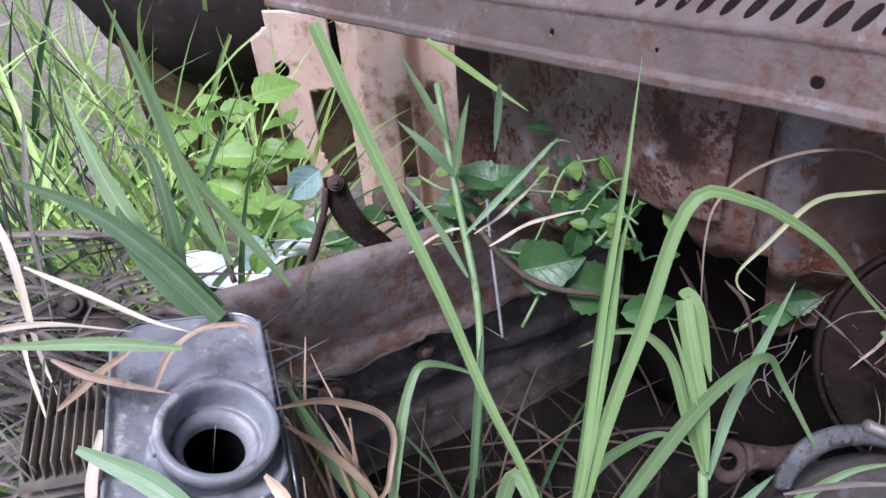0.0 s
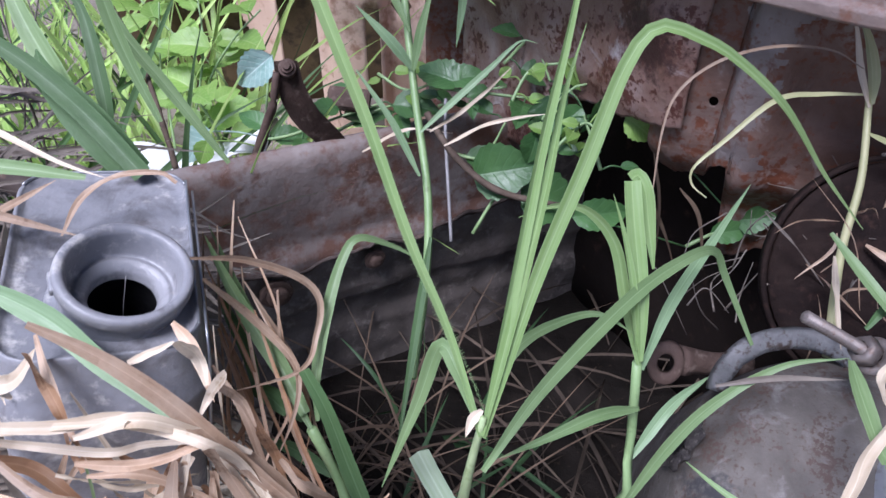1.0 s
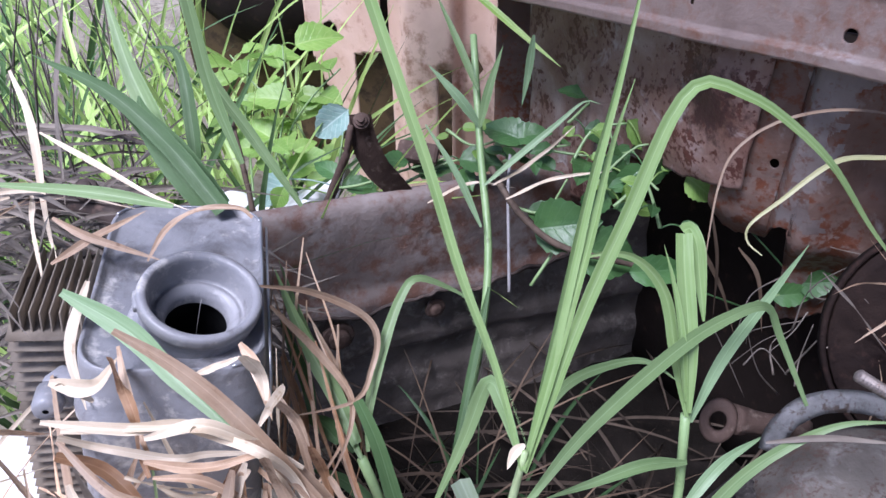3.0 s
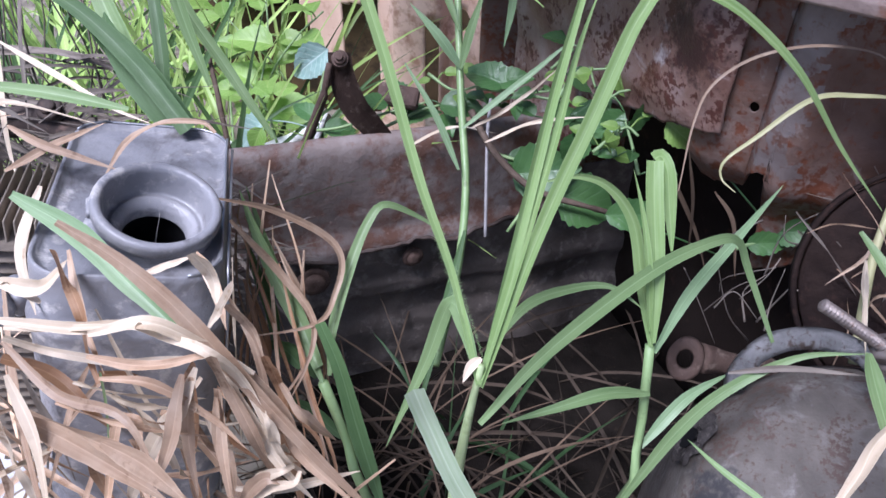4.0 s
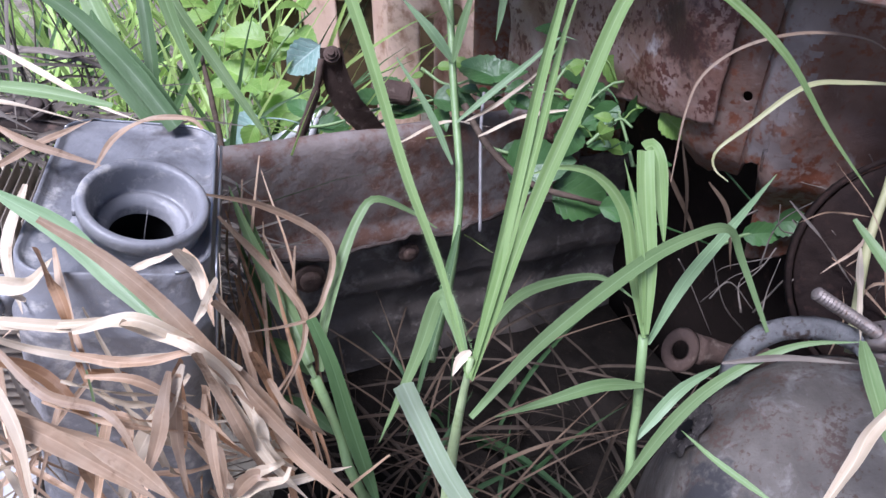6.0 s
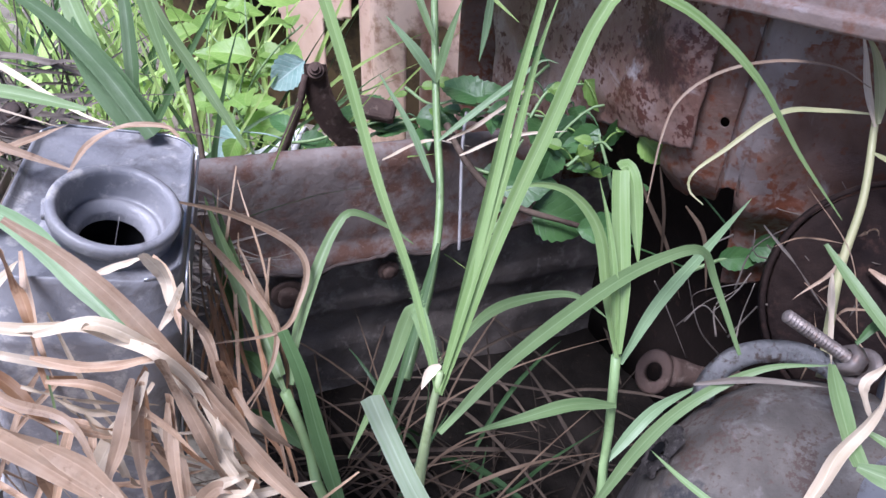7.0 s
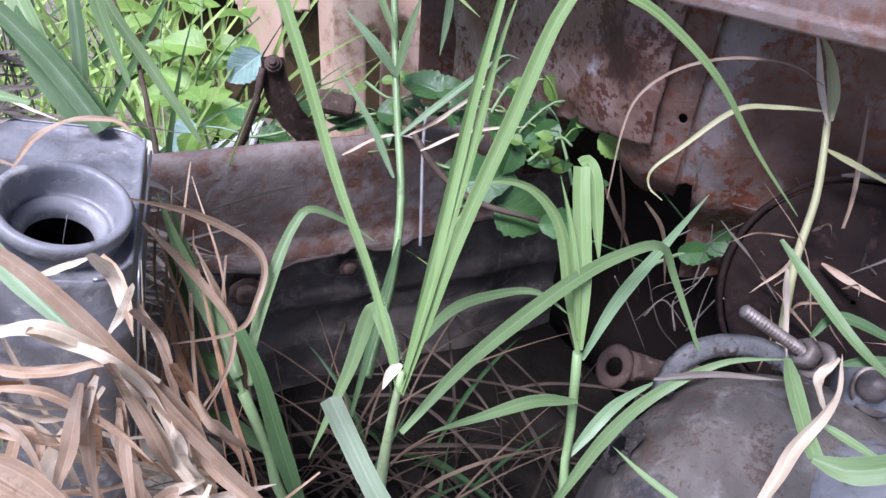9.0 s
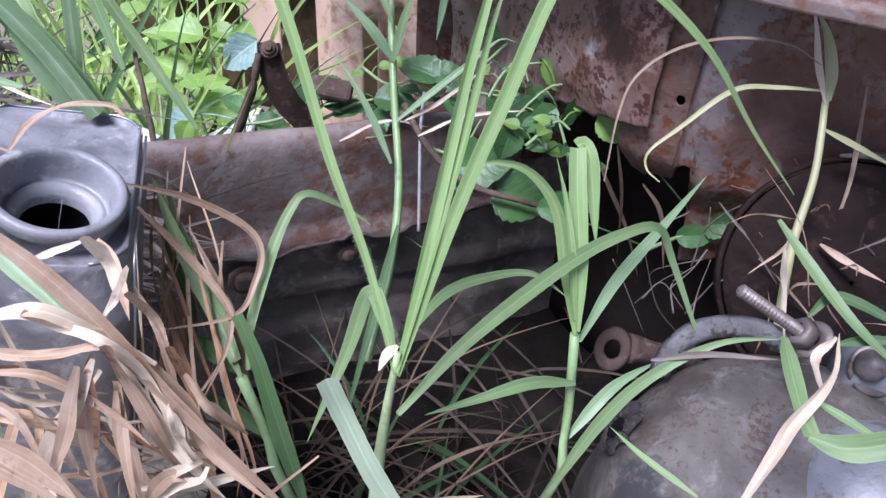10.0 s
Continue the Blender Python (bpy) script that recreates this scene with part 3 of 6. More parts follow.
bm = sheet(bmesh.new(), rail_face, steps(-0.26, 0.13, 200), steps(-0.03, 0.0, 15) + steps(0.003, 0.105, 70), 0.002, keep=lambda u, v: v < torn(u), holes=())
part("rail_side", bm, RAIL, rail)
bm = tube(bmesh.new(), [rail_face(u, torn(u) - 0.0015) + RN * 0.0005 for u in steps(-0.25, 0.12, 60)], 0.0016, 160, 6, rough=0.9)
part("torn_lip", bm, DARKMETAL, rail, "dark corroded lower lip")

under = thing("crossmember", (0.0, 0.45, GZ), "dusty grey steel crossmember under the rail", "crossmember")


def under_face(u, v):
    q = -RN * 0.014 + RN * (0.008 * step01(v, 0.01, 0.04) + 0.004 * step01(v, 0.052, 0.062) - 0.006 * step01(v, 0.070, 0.082) + 0.006 * step01(v, 0.100, 0.115)) + Vector((0, 0, -v))
    return R0 + RU * u + Vector((0, 0, -0.075)) + q + RN * (0.006 * noise.noise((u * 14, v * 14, 7)) + 0.0025 * noise.noise((u * 50, v * 50, 7)))


bm = sheet(bmesh.new(), under_face, steps(-0.26, 0.26, 110), steps(-0.02, 0.17, 70), 0.002)
part("crossmember_side", bm, GREY, under)


def hex_bolt(at, axis, r, parent, name="bolt", material=None):
    bm = bmesh.new()
    m = axis_pose(at, axis)
    lathe(bm, m, [(r * 1.55, -0.002), (r * 1.55, 0.0), (r * 1.45, 0.0008), (r * 1.0, 0.0008)], 24)
    lathe(bm, m, [(r * 1.0, 0.0), (r * 1.0, r * 0.55), (r * 0.82, r * 0.75), (0.3 * r, r * 0.78), (0, r * 0.7)], 14)
    for v in bm.verts:
        v.co += v.normal * (0.12 * r * noise.noise(v.co * 400))
    return part(name, bm, material or DARKMETAL, parent)


hex_bolt(Vector((-0.0345, 0.4120, 0.1978)) + RN * 0.005, RN, 0.0082, under, "bolt", IRON)
hex_bolt((0.0375, 0.4475, 0.1975), RN, 0.0055, under, "bolt", IRON)

# ---------- bracket on the rail ----------
hinge = thing("hinge_bracket", (-0.002, 0.437, 0.322), "dark rusty bent bracket with a rod standing on the rail", "bracket")
bm = bmesh.new()
ribbon(bm, [(-0.0095, 0.446, 0.366), (-0.0075, 0.444, 0.347), (-0.001, 0.444, 0.328), (0.008, 0.447, 0.314), (0.018, 0.452, 0.298)], 0.0195, 24, tip=0.75, base=0.8, fold=0.12, face=Vector((-0.15, -0.85, 0.5)))
geo = bmesh.ops.solidify(bm, geom=bm.faces[:], thickness=0.003)
part("strap", bm, IRON, hinge, "", False)
bm = lathe(bmesh.new(), axis_pose((-0.0085, 0.442, 0.363), (0.1, -0.75, 0.65)), [(0, 0.0055), (0.0022, 0.0055), (0.0026, 0.0035), (0.0040, 0.0032), (0.0044, 0.001), (0.0056, 0.0008), (0.0058, -0.004), (0.0, -0.004)], 18)
part("pivot", bm, IRON, hinge, "", False)
bm = tube(bmesh.new(), [(-0.016, 0.443, 0.359), (-0.02, 0.438, 0.34), (-0.03, 0.44, 0.316), (-0.043, 0.436, 0.285)], [0.0022, 0.003, 0.0035, 0.004], 20, 8, 0.2)
part("rod", bm, IRON, hinge)
bm = bmesh.new()
box(bm, axis_pose((0.024, 0.474, 0.323), (0.1, -0.6, 0.8), -12), 0.030, 0.016, 0.010, 0.003, 2)
part("block", bm, IRON, hinge, "dark grey pivot block", False)

# ---------- inner wing ----------
WD = Vector((0.49, -0.872, 0)).normalized()
WN = Vector((-0.872, -0.49, 0)).normalized()
W0 = Vector((0.217, 0.372, 0.0))
wing = thing("inner_wing", (0.21, 0.368, 0.3), "rusty inner wing panel with flaking paint and a torn edge", "car panel")


WD2 = Vector((0.86, -0.51, 0)).normalized()
WN2 = Vector((-0.51, -0.86, 0)).normalized()
WING_TOP = 0.462


def wing_low(s):
    """The torn lower edge of the panel."""
    low = 0.343 + (s + 0.088) * 0.26 - 0.05 * step01(s, -0.10, -0.13)
    low = 0.328 if s > -0.02 else low
    low += (0.328 + (s + 0.004) * 0.30 - low) * step01(s, -0.007, -0.003)
    low += 0.017 * (step01(s, 0.020, 0.026) - step01(s, 0.033, 0.036))
    low -= 0.055 * step01(s, 0.033, 0.040)
    return low + 0.005 * noise.noise((s * 60, 4, 0)) + 0.003 * noise.noise((s * 190, 4, 0))


def wing_face(s, v):
    """s along the panel, v from 0 at the torn edge to 0.1 at the top."""
    z = wing_low(s) + (WING_TOP - wing_low(s)) * v * 10
    h = 0.010 * (step01(s, 0.022, 0.028) - step01(s, 0.040, 0.062)) + 0.006 * step01(s, 0.09, 0.12)
    h += 0.004 * noise.noise((s * 14, z * 14, 5)) + 0.0012 * noise.noise((s * 60, z * 60, 5))
    h += 0.007 * math.exp(-((s + 0.020) / 0.016) ** 2 - ((z - 0.425) / 0.016) ** 2) - 0.016 * step01(z, 0.352, 0.32)
    d = WD * s if s < 0 else WD2 * s
    nrm = WN.lerp(WN2, step01(s, -0.01, 0.01))
    return W0 + d + nrm * h + Vector((0, 0, z))


bm = sheet(bmesh.new(), wing_face, steps(-0.016, 0.06, 110) + steps(0.062, 0.34, 110), steps(0, 0.1, 110), 0.0012,
           holes=((0.0165, 0.041, 0.0024),))
wing_sheet = part("wing_sheet", bm, ORANGE, wing)
wing_sheet.data.materials.append(WING_GREY)
for face in wing_sheet.data.polygons:
    c = face.center + wing.location - W0
    along = c.dot(WD2) + 0.012 * noise.noise(c * 45) + 0.008 * noise.noise(c * 180)
    if 0.025 < along < 0.048 and c.z + 0.02 * noise.noise(c * 50) > 0.362:
        face.material_index = 1


def flap_low(s):
    return 0.343 + (s + 0.088) * 0.27 - 0.05 * step01(s, -0.10, -0.13) + 0.003 * noise.noise((s * 70, 2, 0)) + 0.0018 * noise.noise((s * 260, 2, 0))


def flap_face(s, v):
    """The plate that laps over the panel, with a straight front edge."""
    z = flap_low(s) + (WING_TOP - flap_low(s)) * v * 10
    h = 0.0075 + 0.003 * noise.noise((s * 14, z * 14, 5)) + 0.001 * noise.noise((s * 60, z * 60, 5))
    h += 0.006 * math.exp(-((s + 0.020) / 0.016) ** 2 - ((z - 0.422) / 0.016) ** 2) - 0.003 * step01(z, 0.372, 0.352)
    d = WD * s if s < 0 else WD2 * s
    return W0 + d + WN * h + Vector((0, 0, z))


bm = sheet(bmesh.new(), flap_face, steps(-0.22, 0.0085, 110), steps(0, 0.1, 56), 0.0014, holes=((-0.02, 0.016, 0.0018), (-0.055, 0.085, 0.003)))
part("lapped_plate", bm, FENDER, wing, "flaking grey and maroon lapped plate")
bm = sheet(bmesh.new(), lambda u, z: Vector((u, 0.585 - 0.12 * (u - 0.135) + 0.006 * noise.noise((u * 12, z * 12, 8)), z)), steps(0.075, 0.30, 56), steps(0.17, 0.47, 70), 0.0015,
           holes=((0.1345, 0.323, 0.0125), (0.165, 0.40, 0.003)))
part("end_panel", bm, ORANGE, wing, "orange rusted end panel with a round hole")
# back of the bay, coloured near-black in place of deep shade
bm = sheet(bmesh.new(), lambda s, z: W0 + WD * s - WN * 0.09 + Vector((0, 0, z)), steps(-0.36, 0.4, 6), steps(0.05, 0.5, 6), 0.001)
part("outer_skin", bm, SHADE_BLACK, wing, "inside of the outer wing skin, near-black to stand in for shade")

# ---------- slotted top rail ----------
slot_bar = thing("slotted_rail", (0.2, 0.356, 0.45), "rusty pinkish wing rail with a row of slots", "car panel")
BD = Vector((0.1, -0.1165, 0.016)).normalized()
BN = Vector((-0.76, -0.65, 0)).normalized()
B0 = Vector((0.2, 0.356, 0.45))


def bar_face(u, v):
    """v runs up the section: lip, face, crease, sloping top."""
    if v < 0.0065:
        q = BN * 0.003 + Vector((0, 0, v))
    elif v < 0.033:
        q = BN * (0.0 - 0.10 * (v - 0.0065)) + Vector((0, 0, v))
    else:
        q = BN * (-0.0027 - 0.62 * (v - 0.033)) + Vector((0, 0, 0.033 + 0.78 * (v - 0.033)))
    q += BN * 0.0016 * math.exp(-((v - 0.033) / 0.0022) ** 2)
    return B0 + BD * u + q + BN * (0.0016 * noise.noise((u * 20, v * 20, 9)) + 0.0005 * noise.noise((u * 90, v * 90, 9)))


bm = sheet(bmesh.new(), bar_face, steps(-0.45, 0.35, 560), steps(-0.0, 0.006, 4) + steps(0.007, 0.09, 62), 0.0015,
           holes=((0.046, 0.0145, 0.0032), (-0.105, 0.018, 0.0022), (-0.035, 0.017, 0.0018)))
part("rail_section", bm, BAR, slot_bar)
# slots are shallow dark insets; the shade inside them is painted
for k in range(18):
    u = -0.050 + 0.0118 * k
    nrm = (BN * 0.78 + Vector((0, 0, 0.62))).normalized()
    bm = bmesh.new()
    edge = []
    for i in range(20):
        a = 2 * math.pi * i / 20
        along, across = 0.0070 * math.cos(a), 0.0024 * math.sin(a)
        edge.append(bar_face(u + 0.45 * along + across, 0.0430 + 0.9 * along - 0.35 * across) + nrm * 0.0019)
    rim = [bm.verts.new(p) for p in edge]
    mid = sum(edge, Vector()) / 20
    sunk = [bm.verts.new(mid.lerp(p, 0.6) - nrm * 0.0003) for p in edge]
    for i in range(20):
        bm.faces.new((rim[i], rim[(i + 1) % 20], sunk[(i + 1) % 20], sunk[i]))
    bm.faces.new(sunk)
    part("slot", bm, SHADE_BLACK, slot_bar, "narrow slot drawn as a dark inset, shade in its colour")

# ---------- rear body panels ----------
rear = thing("rear_panel", (-0.04, 0.855, 0.212), "body panel with ribs and a hole, warm sunlight in its peach colour", "car panel")


def rear_face(u, v):
    h = 0.02 * (step01(u, 0.0, 0.012) - step01(u, 0.06, 0.075)) + 0.015 * (step01(u, 0.10, 0.115) - step01(u, 0.15, 0.16)) + 0.004 * noise.noise((u * 8, v * 8, 1))
    return Vector((-0.04 + u, 0.80 - 0.35 * u - h, v))


bm = sheet(bmesh.new(), rear_face, steps(-0.012, 0.34, 90), steps(0.02, 0.62, 60), 0.0015, keep=lambda u, v: not (0.047 < u < 0.064 and v < 0.275 or 0.118 < u < 0.138 and v < 0.30), holes=((0.04, 0.30, 0.008), (0.085, 0.27, 0.012)))
part("ribbed_panel", bm, PEACH, rear)
bm = sheet(bmesh.new(), lambda u, v: Vector((-0.165 + u, 0.818 - 0.15 * u + 0.006 * math.sin(u * 40), v)), steps(0, 0.115, 46), steps(0.05, 0.36, 100), 0.002,
           keep=lambda u, v: u > 0.012 + 0.05 * step01(v, 0.30, 0.12) + 0.02 * step01(v, 0.325, 0.345) and u < 0.105 - 0.035 * step01(v, 0.275, 0.265) + 0.02 * step01(v, 0.2, 0.12), holes=((0.041, 0.292, 0.0095),))
part("gusset", bm, PEACH, rear, "peach gusset plate with a hole")
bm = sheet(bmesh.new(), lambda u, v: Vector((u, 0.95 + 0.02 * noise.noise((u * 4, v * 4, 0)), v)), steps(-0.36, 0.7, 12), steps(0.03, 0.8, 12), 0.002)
part("bulkhead", bm, OLIVE, rear, "dull brown bulkhead with shade put into its colour")
# unseen panel above the wing rail, added to block sun and sky
bonnet = thing("shade_panel", B0 + Vector((0.03, 0.03, 0.07)), "unseen dark panel added overhead to shade the right side", "bonnet")


def shade_face(v, u):
    base = B0 + BD * v - BN * 0.038 + Vector((0, 0, 0.076))
    return base + BN * (0.42 * u ** 1.6 - 0.10 * math.sin(math.pi * u)) + Vector((0, 0, 0.82 * u ** 0.7))


bm = sheet(bmesh.new(), shade_face, steps(-0.26, 0.75, 26), steps(0.0, 1.0, 20), 0.003)
part("shade_skin", bm, SHADE_BLACK, bonnet)
# the brace is in shade, which its near-black colour includes
brace = thing("dark_brace", (-0.235, 0.994, 0.277), "body brace with shade put into its near-black colour", "car panel")
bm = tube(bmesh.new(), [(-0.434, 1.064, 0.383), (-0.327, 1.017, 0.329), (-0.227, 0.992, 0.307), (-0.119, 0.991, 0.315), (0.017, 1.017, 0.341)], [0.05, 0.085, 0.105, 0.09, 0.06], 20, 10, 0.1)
part("brace_tube", bm, SHADE_BLACK, brace)

# ---------- dark disc beside the wing ----------
disc = thing("brake_disc", (0.285, 0.28, 0.363), "rusty disc darkened for shade, with a worn grey rim", "disc")
DM = axis_pose((0.3, 0.272, 0.344), (-0.2, -0.80, 0.56))
bm = lathe(bmesh.new(), DM, [(0.001, 0.004), (0.03, 0.003), (0.050, 0.0), (0.0548, 0.001), (0.0548, -0.01), (0.001, -0.02)], 48)
part("disc_plate", bm, DISC, disc)
bm = lathe(bmesh.new(), DM, [(0.0560, 0.001), (0.0578, 0.0015), (0.0586, 0.0004), (0.0582, -0.008), (0.0560, -0.008)], 48, closed=True)
part("disc_rim", bm, DISC, disc)
up = DM.to_3x3().inverted() @ Vector((0, 0, 1))
top = math.atan2(up.y, up.x)
bm = tube(bmesh.new(), [DM @ Vector((0.0585 * math.cos(top + a), 0.0585 * math.sin(top + a), 0.0015)) for a in (-0.75, -0.4, 0.0, 0.3)], [0.0008, 0.0024, 0.0022, 0.0008], 24, 8, 0.3)
part("worn_edge", bm, GREY, disc, "worn grey edge of the rim")

# ---------- drum with clamp ring and threaded bolt ----------
drum = thing("metal_canister", (0.261, 0.193, 0.267), "dusty grey-brown rounded metal canister with a rotted hole", "canister")
DRM = axis_pose((0.256, 0.177, 0.291), (-0.06, -0.50, 0.86))
prof = [(0.76 * r, 0.76 * h) for r, h in ((0.001, 0.0485), (0.02, 0.048), (0.04, 0.0455), (0.06, 0.040), (0.077, 0.030), (0.088, 0.016), (0.0935, 0.0), (0.095, -0.02), (0.095, -0.06), (0.088, -0.20))]
bm = lathe(bmesh.new(), DRM, prof, 64)
part("shell", bm, DRUM, drum)
bm = ribbon(bmesh.new(), [(0.2075, 0.222, 0.324), (0.2085, 0.224, 0.333), (0.214, 0.227, 0.342), (0.224, 0.230, 0.347), (0.238, 0.231, 0.3485), (0.251, 0.230, 0.346), (0.262, 0.226, 0.340), (0.267, 0.218, 0.330)],
            0.0095, 48, tip=0.9, base=0.9, fold=-0.15, face=Vector((-0.25, -0.70, 0.66)))
bmesh.ops.solidify(bm, geom=bm.faces[:], thickness=0.003)
part("clamp_band", bm, OXIDE, drum, "weathered zinc clamp band")

screw = thing("threaded_bolt", (0.239, 0.202, 0.376), "long weathered threaded bolt with nut and washer", "bolt")
A, B = Vector((0.216, 0.203, 0.391)), Vector((0.245, 0.202, 0.373))
ax = (A - B).normalized()
bm = lathe(bmesh.new(), axis_pose(B, ax), [(0.0001, (A - B).length)] + [(0.0025 if k % 2 else 0.0017, (A - B).length * (1 - k / 40) - 0.0004) for k in range(40)], 16)
part("thread", bm, BOLT, screw, "", False)
bm = lathe(bmesh.new(), axis_pose(B, ax), [(0.003, 0.004), (0.0052, 0.004), (0.0058, 0.003), (0.0058, -0.001), (0.003, -0.001)], 6)
part("nut", bm, BOLT, screw)
bm = lathe(bmesh.new(), axis_pose(B - ax * 0.004, ax + Vector((0.25, -0.2, 0.1))), [(0.003, 0.001), (0.0072, 0.001), (0.0076, 0), (0.0072, -0.001), (0.003, -0.001)], 24, closed=True)
part("washer", bm, BOLT, screw)

lug = thing("lug_arm", (0.194, 0.244, 0.316), "rusty lever arm with an eye", "lever")
bm = lathe(bmesh.new(), axis_pose((0.192, 0.243, 0.318), (-0.35, -0.75, 0.55)), [(0.0042, 0.0022), (0.0050, 0.0028), (0.0082, 0.0027), (0.0094, 0.0016), (0.0094, -0.0028), (0.0042, -0.0028)], 28, sx=0.85, sy=1.1, closed=True)
part("eye", bm, IRON, lug)
bm = tube(bmesh.new(), [(0.199, 0.245, 0.318), (0.211, 0.247, 0.314), (0.234, 0.25, 0.307)], [0.0070, 0.0055, 0.0070], 14, 10, 0.25)
part("arm", bm, IRON, lug)


# ---------- grass ----------
def plant(name, at, label, group="grass plants"):
    return thing(name, at, label, "grass", group)


def leaf(parent, pts, width, material=None, label="", **kw):
    return part("blade", ribbon(bmesh.new(), pts, width, kw.pop("n", 26), **kw), material or GRASS, parent, label)


def stalk(parent, pts, r0, r1, material=None, name="stem"):
    return part(name, tube(bmesh.new(), pts, [r0, r1], 18, 10), material or STEM, parent)


p1 = plant("grass_plant", (0.1, 0.22, GZ), "tall bright green grass plant with long folded blades")
part("stem", tube(bmesh.new(), [(0.082, 0.185, GZ), (0.088, 0.162, 0.22), (0.0940, 0.156, 0.3126), (0.0957, 0.156, 0.3414), (0.0982, 0.156, 0.3695), (0.1012, 0.156, 0.3950)], [0.0030, 0.0029, 0.0027, 0.0026, 0.0024, 0.0021, 0.0010], 30, 12), STEM_PALE, p1)
leaf(p1, [(0.1008, 0.1545, 0.388), (0.091, 0.168, 0.418), (0.08, 0.176, 0.446), (0.07, 0.186, 0.475), (0.062, 0.193, 0.496), (0.052, 0.202, 0.522), (0.042, 0.212, 0.548)], 0.0035, GRASS_LIGHT, n=40, fold=0.5, base=0.5, swell=0.95, tip=0.9)
leaf(p1, [(0.1008, 0.1555, 0.386), (0.108, 0.172, 0.427), (0.115, 0.191, 0.468), (0.121, 0.204, 0.496), (0.127, 0.219, 0.53)], 0.0038, GRASS_LIGHT, fold=0.6, turn=-25)
leaf(p1, [(0.1012, 0.1545, 0.388), (0.11, 0.172, 0.427), (0.117, 0.187, 0.457), (0.121, 0.199, 0.478), (0.126, 0.208, 0.495)], 0.0038, GRASS_LIGHT, fold=0.6, turn=20)
leaf(p1, [(0.1015, 0.1545, 0.387), (0.115, 0.174, 0.434), (0.126, 0.185, 0.465), (0.135, 0.196, 0.489), (0.1425, 0.2, 0.4975), (0.154, 0.2, 0.4945), (0.165, 0.2, 0.4885), (0.182, 0.2, 0.4745), (0.2, 0.2, 0.453), (0.2193, 0.2, 0.4326)], 0.0043, GRASS_LIGHT, n=48, tip=0.08, fold=0.45)
leaf(p1, [(0.102, 0.153, 0.371), (0.123, 0.179, 0.38), (0.157, 0.213, 0.388), (0.179, 0.231, 0.39), (0.196, 0.242, 0.387), (0.205, 0.242, 0.372), (0.219, 0.229, 0.346)], 0.0054, n=40, tip=0.3)
leaf(p1, [(0.101, 0.158, 0.396), (0.098, 0.156, 0.394), (0.096, 0.152, 0.391)], 0.0032, STRAW_PALE, "withered little leaf")
leaf(p1, [(0.104, 0.165, 0.395), (0.114, 0.184, 0.395), (0.127, 0.196, 0.393), (0.144, 0.205, 0.389), (0.159, 0.206, 0.378)], 0.0036)
leaf(p1, [(0.107, 0.138, 0.335), (0.096, 0.141, 0.356), (0.087, 0.145, 0.377), (0.082, 0.145, 0.394)], 0.0066, GRASS_PALE, "pale cut-off blade with a straight end", tip=0.95, base=0.85, fold=0.3)
leaf(p1, [(0.1, 0.163, 0.384), (0.094, 0.182, 0.385), (0.088, 0.192, 0.386), (0.08, 0.188, 0.359), (0.066, 0.177, 0.321)], 0.0055, n=34)

p2 = plant("grass_plant", (0.165, 0.26, GZ), "green grass plant with arching blades beside the canister")
stalk(p2, [(0.15, 0.30, GZ), (0.165, 0.195, 0.27), (0.168, 0.201, 0.311), (0.165, 0.21, 0.357)], 0.0026, 0.0019)
leaf(p2, [(0.1655, 0.208, 0.3600), (0.1632, 0.218, 0.3825), (0.1598, 0.236, 0.4075), (0.1590, 0.2455, 0.4180)], 0.0068, GRASS_LIGHT, n=26, tip=0.92, base=0.22, swell=0.6, fold=0.35)
leaf(p2, [(0.1590, 0.2462, 0.4182), (0.1618, 0.2480, 0.4186), (0.1645, 0.2440, 0.4140), (0.1665, 0.2390, 0.4040), (0.1695, 0.2300, 0.3880)], 0.0058, GRASS_LIGHT, n=26, tip=0.15, base=0.9, fold=0.3)
leaf(p2, [(0.1635, 0.210, 0.3640), (0.1590, 0.218, 0.3900), (0.1552, 0.228, 0.4055), (0.1503, 0.236, 0.4192)], 0.0030, GRASS_LIGHT, fold=0.6)
leaf(p2, [(0.165, 0.208, 0.358), (0.159, 0.22, 0.379), (0.153, 0.23, 0.4), (0.142, 0.233, 0.413), (0.129, 0.229, 0.419), (0.115, 0.222, 0.419)], 0.0046, GRASS_LIGHT, n=36, fold=0.5, turn=25)
leaf(p2, [(0.167, 0.209, 0.354), (0.183, 0.236, 0.363), (0.205, 0.264, 0.372), (0.229, 0.294, 0.382)], 0.0052, GRASS_BLUE)
leaf(p2, [(0.168, 0.203, 0.337), (0.149, 0.193, 0.346), (0.128, 0.182, 0.347), (0.11, 0.174, 0.346)], 0.0048)
leaf(p2, [(0.161, 0.179, 0.298), (0.176, 0.187, 0.333), (0.192, 0.194, 0.353), (0.215, 0.2, 0.367), (0.237, 0.199, 0.373)], 0.0049, n=34)
leaf(p2, [(0.169, 0.199, 0.308), (0.187, 0.216, 0.321), (0.208, 0.231, 0.324)], 0.0052, GRASS_BLUE)
leaf(p2, [(0.197, 0.142, 0.356), (0.182, 0.155, 0.357), (0.173, 0.167, 0.356)], 0.0022)

p3 = plant("grass_plant", (0.06, 0.25, GZ), "green grass plant with a kinked blade beside the radiator")
stalk(p3, [(0.075, 0.28, GZ), (0.057, 0.183, 0.271), (0.047, 0.188, 0.31), (0.039, 0.191, 0.339)], 0.0027, 0.0021)
leaf(p3, [(0.039, 0.191, 0.339), (0.025, 0.211, 0.348), (0.009, 0.234, 0.362), (-0.011, 0.266, 0.379)], 0.005)
